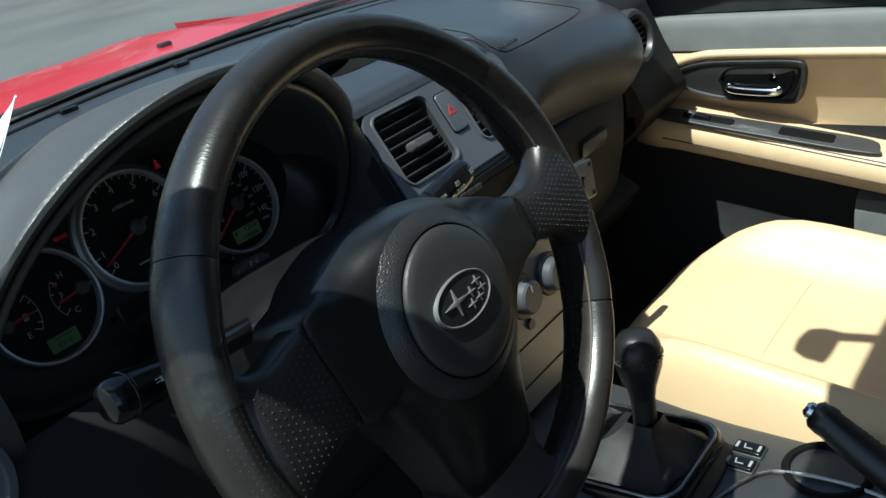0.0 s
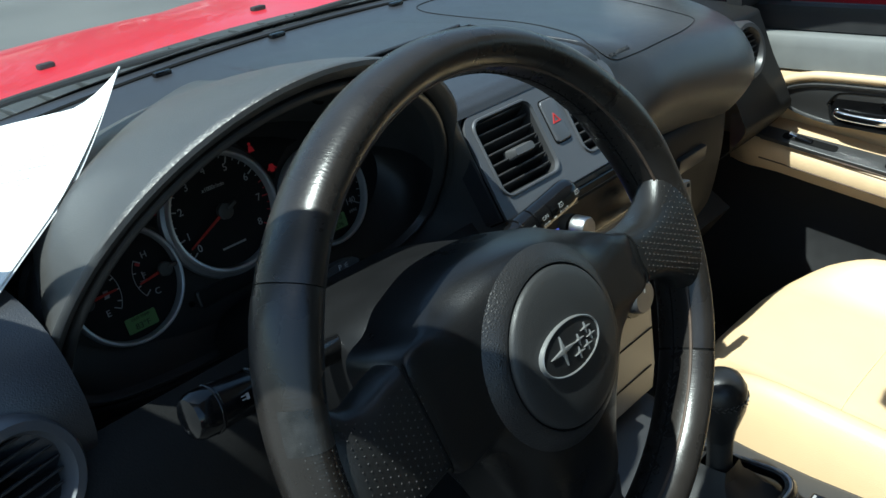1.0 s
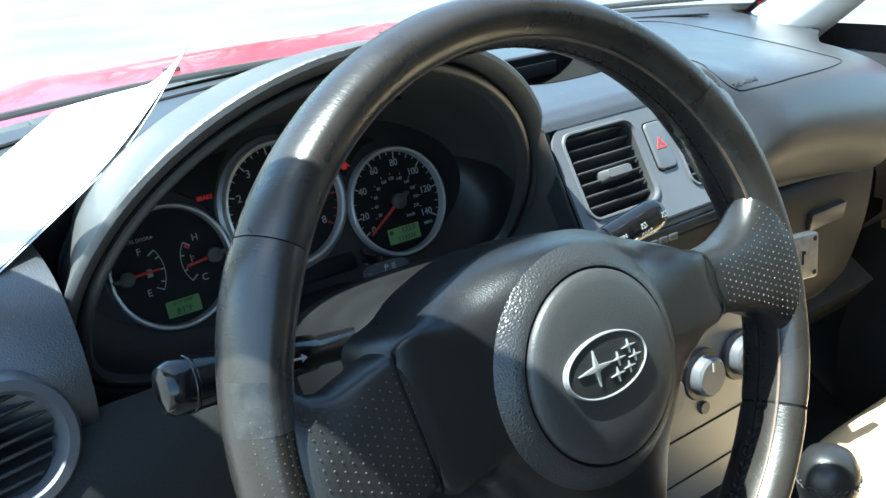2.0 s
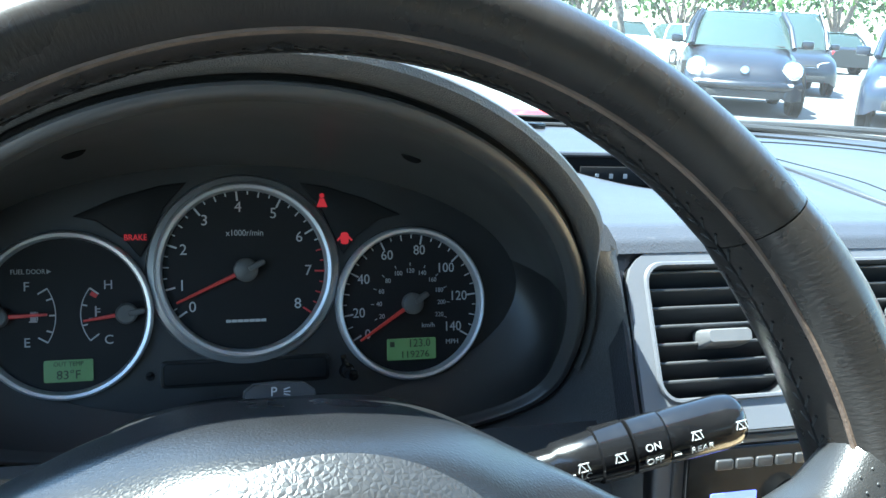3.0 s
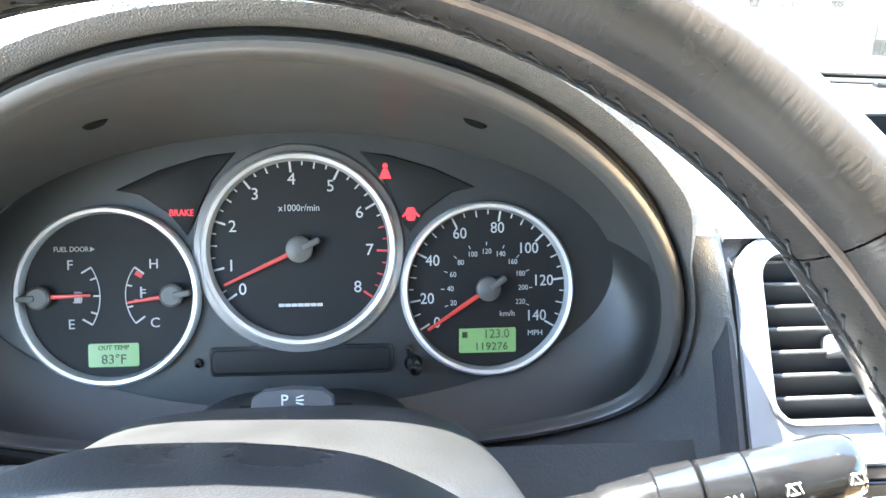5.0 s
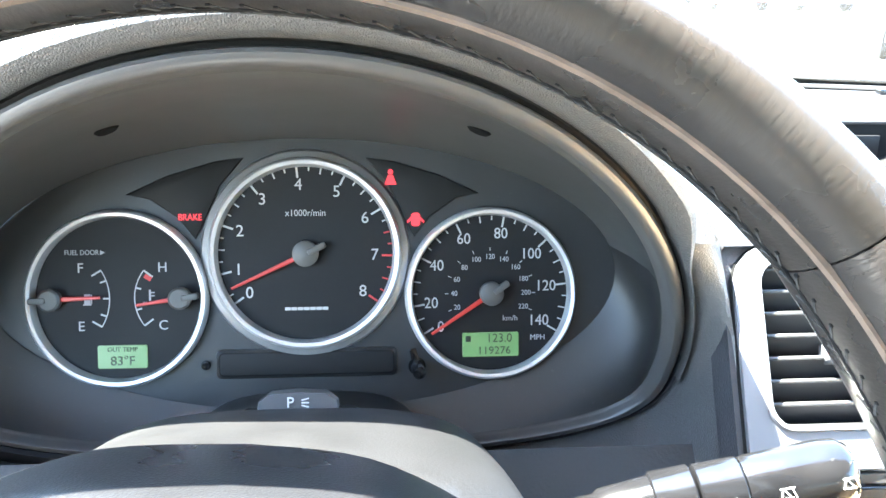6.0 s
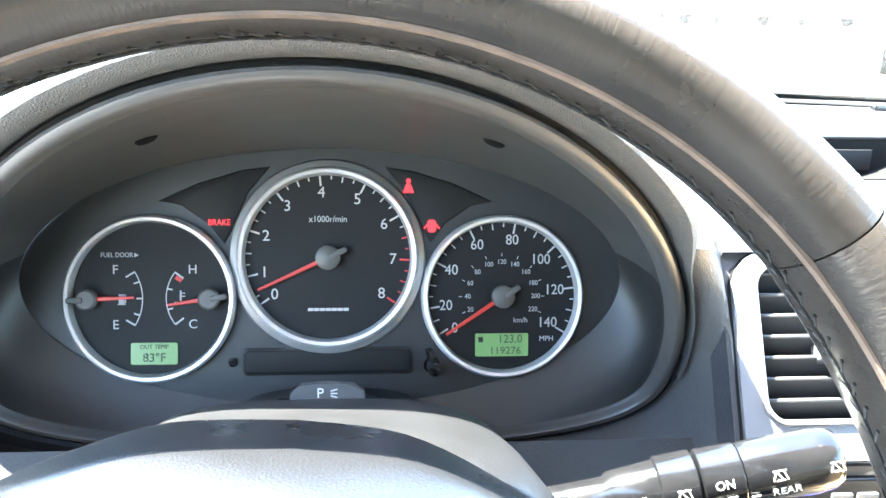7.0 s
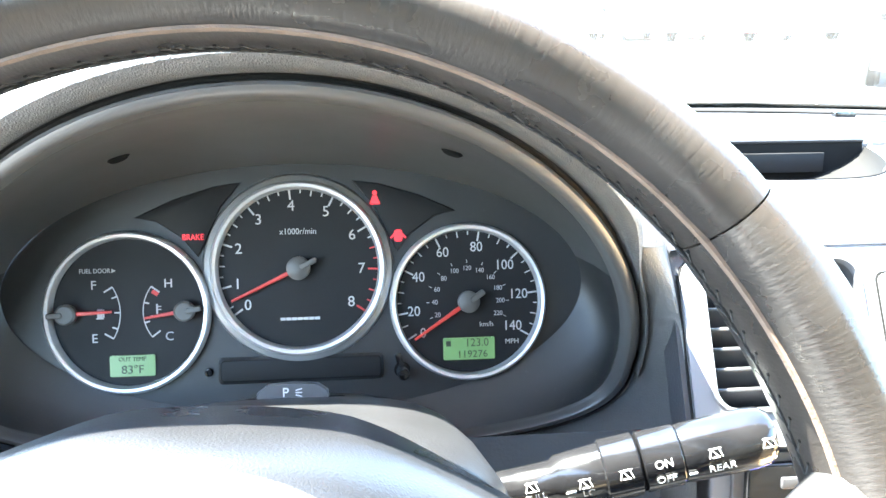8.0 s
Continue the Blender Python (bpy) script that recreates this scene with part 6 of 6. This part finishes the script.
def car(name, m, paint, length, width, height, snub, label):
    """A parked hatchback or saloon that points along -y of m."""
    c = thing(name, m, label, "car", "parked cars")
    hl, hw = length / 2, width / 2
    y0 = -hl + snub
    part("body", loft([(-hl - 0.02, hw * 0.78, 0.30, 0.56, 0.45), (-hl + 0.02, hw * 0.88, 0.24, 0.66, 0.42), (-hl + 0.14, hw * 0.96, 0.22, 0.755, 0.40), (-hl + 0.5, hw, 0.20, 0.86, 0.36), (y0, hw, 0.20, 0.95, 0.34), (0.0, hw, 0.20, 0.97, 0.30), (hl - 0.5, hw, 0.20, 1.00, 0.32), (hl - 0.12, hw * 0.97, 0.22, 0.99, 0.36), (hl, hw * 0.88, 0.28, 0.90, 0.42)]), paint, c)
    cabin(c, paint, hw, y0 - 0.10, y0 + 0.62, hl - 0.75, hl - 0.22, 0.93, height)
    wheels(c, hw, (-hl + 0.85, hl - 0.78))
    for s in (-1, 1):
        lens = [(0.0, 0.0), (0.13, 0.012), (0.30, 0.050), (0.32, 0.10), (0.25, 0.145), (0.08, 0.115), (0.0, 0.075)]
        hp = pose(s * hw * 0.50, -hl + 0.012, 0.565, 76, 0, s * 24) @ Matrix.Diagonal((s, 1, 1, 1))
        lamp = part("headlight", slab(lens, -0.04, 0.030, 0.012, hp), LIGHTLENS, c, "clear headlight")
        part("reflector", lathe([(0, 0.036), (0.030, 0.034), (0.045, 0.028)], 16, hp @ pose(0.16, 0.065, 0)), CHROME, lamp)
        part("turn_lens", slab([(0.25, 0.06), (0.315, 0.075), (0.30, 0.11), (0.25, 0.10)], 0.026, 0.033, 0, hp), AMBER, lamp)
        part("fog_lamp", lathe([(0, 0.02), (0.04, 0.018), (0.05, 0.0)], 16, pose(s * hw * 0.66, -hl + 0.02, 0.36, 90)), LIGHTLENS, c)
        part("tail_light", rbox(0.26, 0.08, 0.16, 0.03, pose(s * hw * 0.74, hl - 0.05, 0.76)), TAILLENS, c)
        mir = part("door_mirror", rbox(0.19, 0.11, 0.13, 0.045, pose(s * (hw + 0.07), y0 + 0.32, 1.00)), paint, c)
        part("mirror_foot", rbox(0.08, 0.04, 0.04, 0.01, pose(s * (hw - 0.02), y0 + 0.32, 0.95)), TYRE, mir)
    part("grille", rbox(width * 0.50, 0.05, 0.055, 0.015, pose(0, -hl - 0.012, 0.60)), TYRE, c)
    part("grille_bar", rbox(width * 0.49, 0.02, 0.008, 0.003, pose(0, -hl - 0.036, 0.585)), CHROME, c)
    part("lower_intake", rbox(width * 0.70, 0.06, 0.13, 0.03, pose(0, -hl - 0.005, 0.36)), TYRE, c)
    part("plate", rbox(0.36, 0.02, 0.11, 0.006, pose(0, -hl - 0.035, 0.47)), LIGHTLENS, c)
    part("badge", lathe([(0.0, 0.02), (0.055, 0.018), (0.06, 0.0)], 20, pose(0, -hl - 0.035, 0.605, 90)), CHROME, c)
    return c


def round_car(name, m, paint, label):
    """A small car of arched outline: domed roof, bulging wings with round lamps. It points along -y of m."""
    c = thing(name, m, label, "car", "parked cars")
    part("body", loft([(-2.02, 0.46, 0.30, 0.52, 0.45), (-1.96, 0.60, 0.24, 0.63, 0.45), (-1.80, 0.70, 0.22, 0.75, 0.45), (-1.45, 0.78, 0.22, 0.88, 0.45), (-1.0, 0.84, 0.22, 0.97, 0.42), (-0.3, 0.86, 0.22, 1.00, 0.34), (0.6, 0.86, 0.22, 1.00, 0.34), (1.3, 0.82, 0.22, 0.98, 0.42), (1.8, 0.72, 0.24, 0.84, 0.45), (2.02, 0.55, 0.30, 0.60, 0.45)]), paint, c)
    cabin(c, paint, 0.86, -1.02, -0.28, 0.70, 1.45, 0.95, 1.47)
    for s in (-1, 1):
        for yy in (-1.32, 1.28):
            wing = [[Vector((s * (0.56 + 0.34 * math.cos(b) * math.cos(a * 0.98)), yy + 0.66 * math.sin(a), 0.24 + 0.58 * math.sin(b) ** 0.8 * math.cos(a) ** 0.7)) for b in [math.pi / 2 * k / 8 for k in range(9)]] for a in [radians(-88 + 176 * k / 16) for k in range(17)]]
            part("wing", surf(wing), paint, c)
        hp = pose(s * 0.66, -1.83, 0.66, 68, 0, s * 16)
        lamp = part("headlight", lathe([(0.0, 0.05), (0.07, 0.044), (0.115, 0.026), (0.125, 0.0), (0.125, -0.10)], 28, hp), LIGHTLENS, c, "round clear headlight")
        part("headlight_rim", lathe([(0.118, 0.02), (0.130, 0.026), (0.142, 0.012), (0.145, -0.06)], 28, hp), CHROME, lamp)
        part("turn_lamp", rbox(0.16, 0.05, 0.05, 0.02, pose(s * 0.60, -1.97, 0.46)), LIGHTLENS, c)
        mir = part("door_mirror", rbox(0.18, 0.10, 0.13, 0.045, pose(s * 0.96, -0.72, 1.02)), paint, c)
        part("mirror_foot", rbox(0.10, 0.04, 0.03, 0.01, pose(s * 0.87, -0.72, 0.98)), TYRE, mir)
    wheels(c, 0.88, (-1.32, 1.28))
    part("bumper", sweep([(-0.78, -1.72, 0.44), (-0.55, -1.97, 0.43), (0.0, -2.06, 0.43), (0.55, -1.97, 0.43), (0.78, -1.72, 0.44)], 0.075, 12, flat=0.9), paint, c)
    part("lower_intake", rbox(1.0, 0.06, 0.11, 0.03, pose(0, -2.02, 0.315)), TYRE, c)
    part("badge", lathe([(0.0, 0.02), (0.055, 0.018), (0.06, 0.0)], 20, pose(0, -1.99, 0.64, 70)), CHROME, c)
    return c


BLUE = material("dark_blue_paint", (0.007, 0.012, 0.026), 0.3, coat=0.35, mottle=0.0)
NAVY = material("navy_black_paint", (0.006, 0.007, 0.011), 0.3, coat=0.35, mottle=0.0)
WHITEP = material("white_car_paint", (0.75, 0.75, 0.75), 0.3, coat=0.7, mottle=0.02)
GREYP = material("silver_car_paint", (0.38, 0.39, 0.40), 0.3, metal=0.5, coat=0.7, mottle=0.02)
REDP = material("crimson_car_paint", (0.45, 0.02, 0.03), 0.3, coat=0.8, mottle=0.02)
car("parked_hatchback", pose(10.1, 9.6, 0, 0, 0, -43), BLUE, 4.2, 1.80, 1.46, 1.15, "dark blue hatchback parked with its headlights facing")
round_car("parked_round_car", pose(8.6, 12.2, 0, 0, 0, -30), NAVY, "black small car with a domed roof and round headlights")
car("parked_suv", pose(13.0, 17.0, 0, 0, 0, -30), NAVY, 4.5, 1.85, 1.68, 1.2, "black sport utility vehicle parked behind others")
far = [(4.4, GREYP, 1.45), (7.0, BLUE, 1.42), (9.6, REDP, 1.44), (12.4, WHITEP, 1.46), (15.2, WHITEP, 1.46), (18.2, GREYP, 1.5), (21.0, NAVY, 1.5), (1.6, WHITEP, 1.46)]
for x, paint, h in far:
    words = {GREYP: "silver", BLUE: "dark blue", REDP: "bright red", WHITEP: "white", NAVY: "black"}[paint]
    car("parked_car", pose(x + 2.7, 30.5 - 0.05 * x, 0, 0, 0, 178), paint, 4.5, 1.82, h, 1.25, words + " saloon car parked in the far row")
for k in range(10):
    part("bay_line", rbox(0.10, 5.0, 0.008, 0, pose(0.2 + 2.8 * k, 30.5, 0.004)), LINE, ground)
island = thing("planted_island", pose(0, 0, 0), "kerbed island with mulch and trees", "kerb")
part("kerb", slab([(6.5, 20.6), (16.0, 22.6), (16.4, 24.2), (15.8, 24.8), (6.6, 22.4), (6.0, 21.6)], 0, 0.15, 0.03), KERB, island)
part("mulch", slab([(6.7, 20.8), (15.9, 22.8), (16.2, 24.2), (15.7, 24.6), (6.7, 22.2), (6.2, 21.6)], 0.1, 0.17, 0.02), SOIL, island)


def tree(m, h, trunk_r, crown_r, seed, label, leaves=900, bare=0.45):
    rnd = random.Random(seed)
    t = thing("tree", m, label, "tree", "car park trees")
    th = h * bare
    trunk = [sweep([(0.10 * math.sin(k), 0.08 * math.cos(k * 1.3), th * k / 6) for k in range(7)], [trunk_r * (1.25 - 0.09 * k) for k in range(7)], 12)]
    tips = []
    for k in range(9):
        a = 2 * math.pi * k / 9 + rnd.uniform(-0.3, 0.3)
        r, z = crown_r * rnd.uniform(0.5, 0.9), th + (h - th) * rnd.uniform(0.25, 0.9)
        p0, p1 = Vector((0.05, 0.05, th * rnd.uniform(0.75, 0.98))), Vector((r * math.cos(a), r * math.sin(a), z))
        trunk.append(sweep([p0, p0.lerp(p1, 0.5) + Vector((0, 0, 0.25)), p1], [trunk_r * 0.5, trunk_r * 0.3, trunk_r * 0.08], 7))
        tips += [p1, p0.lerp(p1, 0.7)]
    part("trunk", join(*trunk), BARK, t)
    V, F = [], []
    for k in range(leaves):
        c = rnd.choice(tips) + Vector((rnd.gauss(0, 1), rnd.gauss(0, 1), rnd.gauss(0, 0.7))) * crown_r * 0.27
        q = Euler((rnd.uniform(0, 6), rnd.uniform(0, 6), rnd.uniform(0, 6))).to_matrix()
        s = rnd.uniform(0.10, 0.24)
        n0 = len(V)
        V += [c + q @ Vector(v) * s for v in ((-1, 0, 0), (0, -0.55, 0.1), (1, 0, 0), (0, 0.55, 0.1))]
        F.append((n0, n0 + 1, n0 + 2, n0 + 3))
    me = bpy.data.meshes.new("crown")
    me.from_pydata(V, [], F)
    cr = new("crown", finish(me, LEAF))
    cr.parent = t
    return t


tree(pose(9.1, 21.4, 0.1), 7.5, 0.28, 2.8, 3, "street tree with thick grey trunk and green crown", 1400)
tree(pose(12.2, 23.5, 0.1), 6.5, 0.12, 2.2, 4, "young street tree with thin trunk", 1000)
rnd = random.Random(9)
for k in range(24):
    tree(pose(-14 + 4.2 * k + rnd.uniform(-1, 1), 40 + rnd.uniform(-2, 4), 0, 0, 0, 40 * k), rnd.uniform(7, 10), 0.22, 3.4, 20 + k, "leafy green tree along the car park's edge", 1300, 0.14)
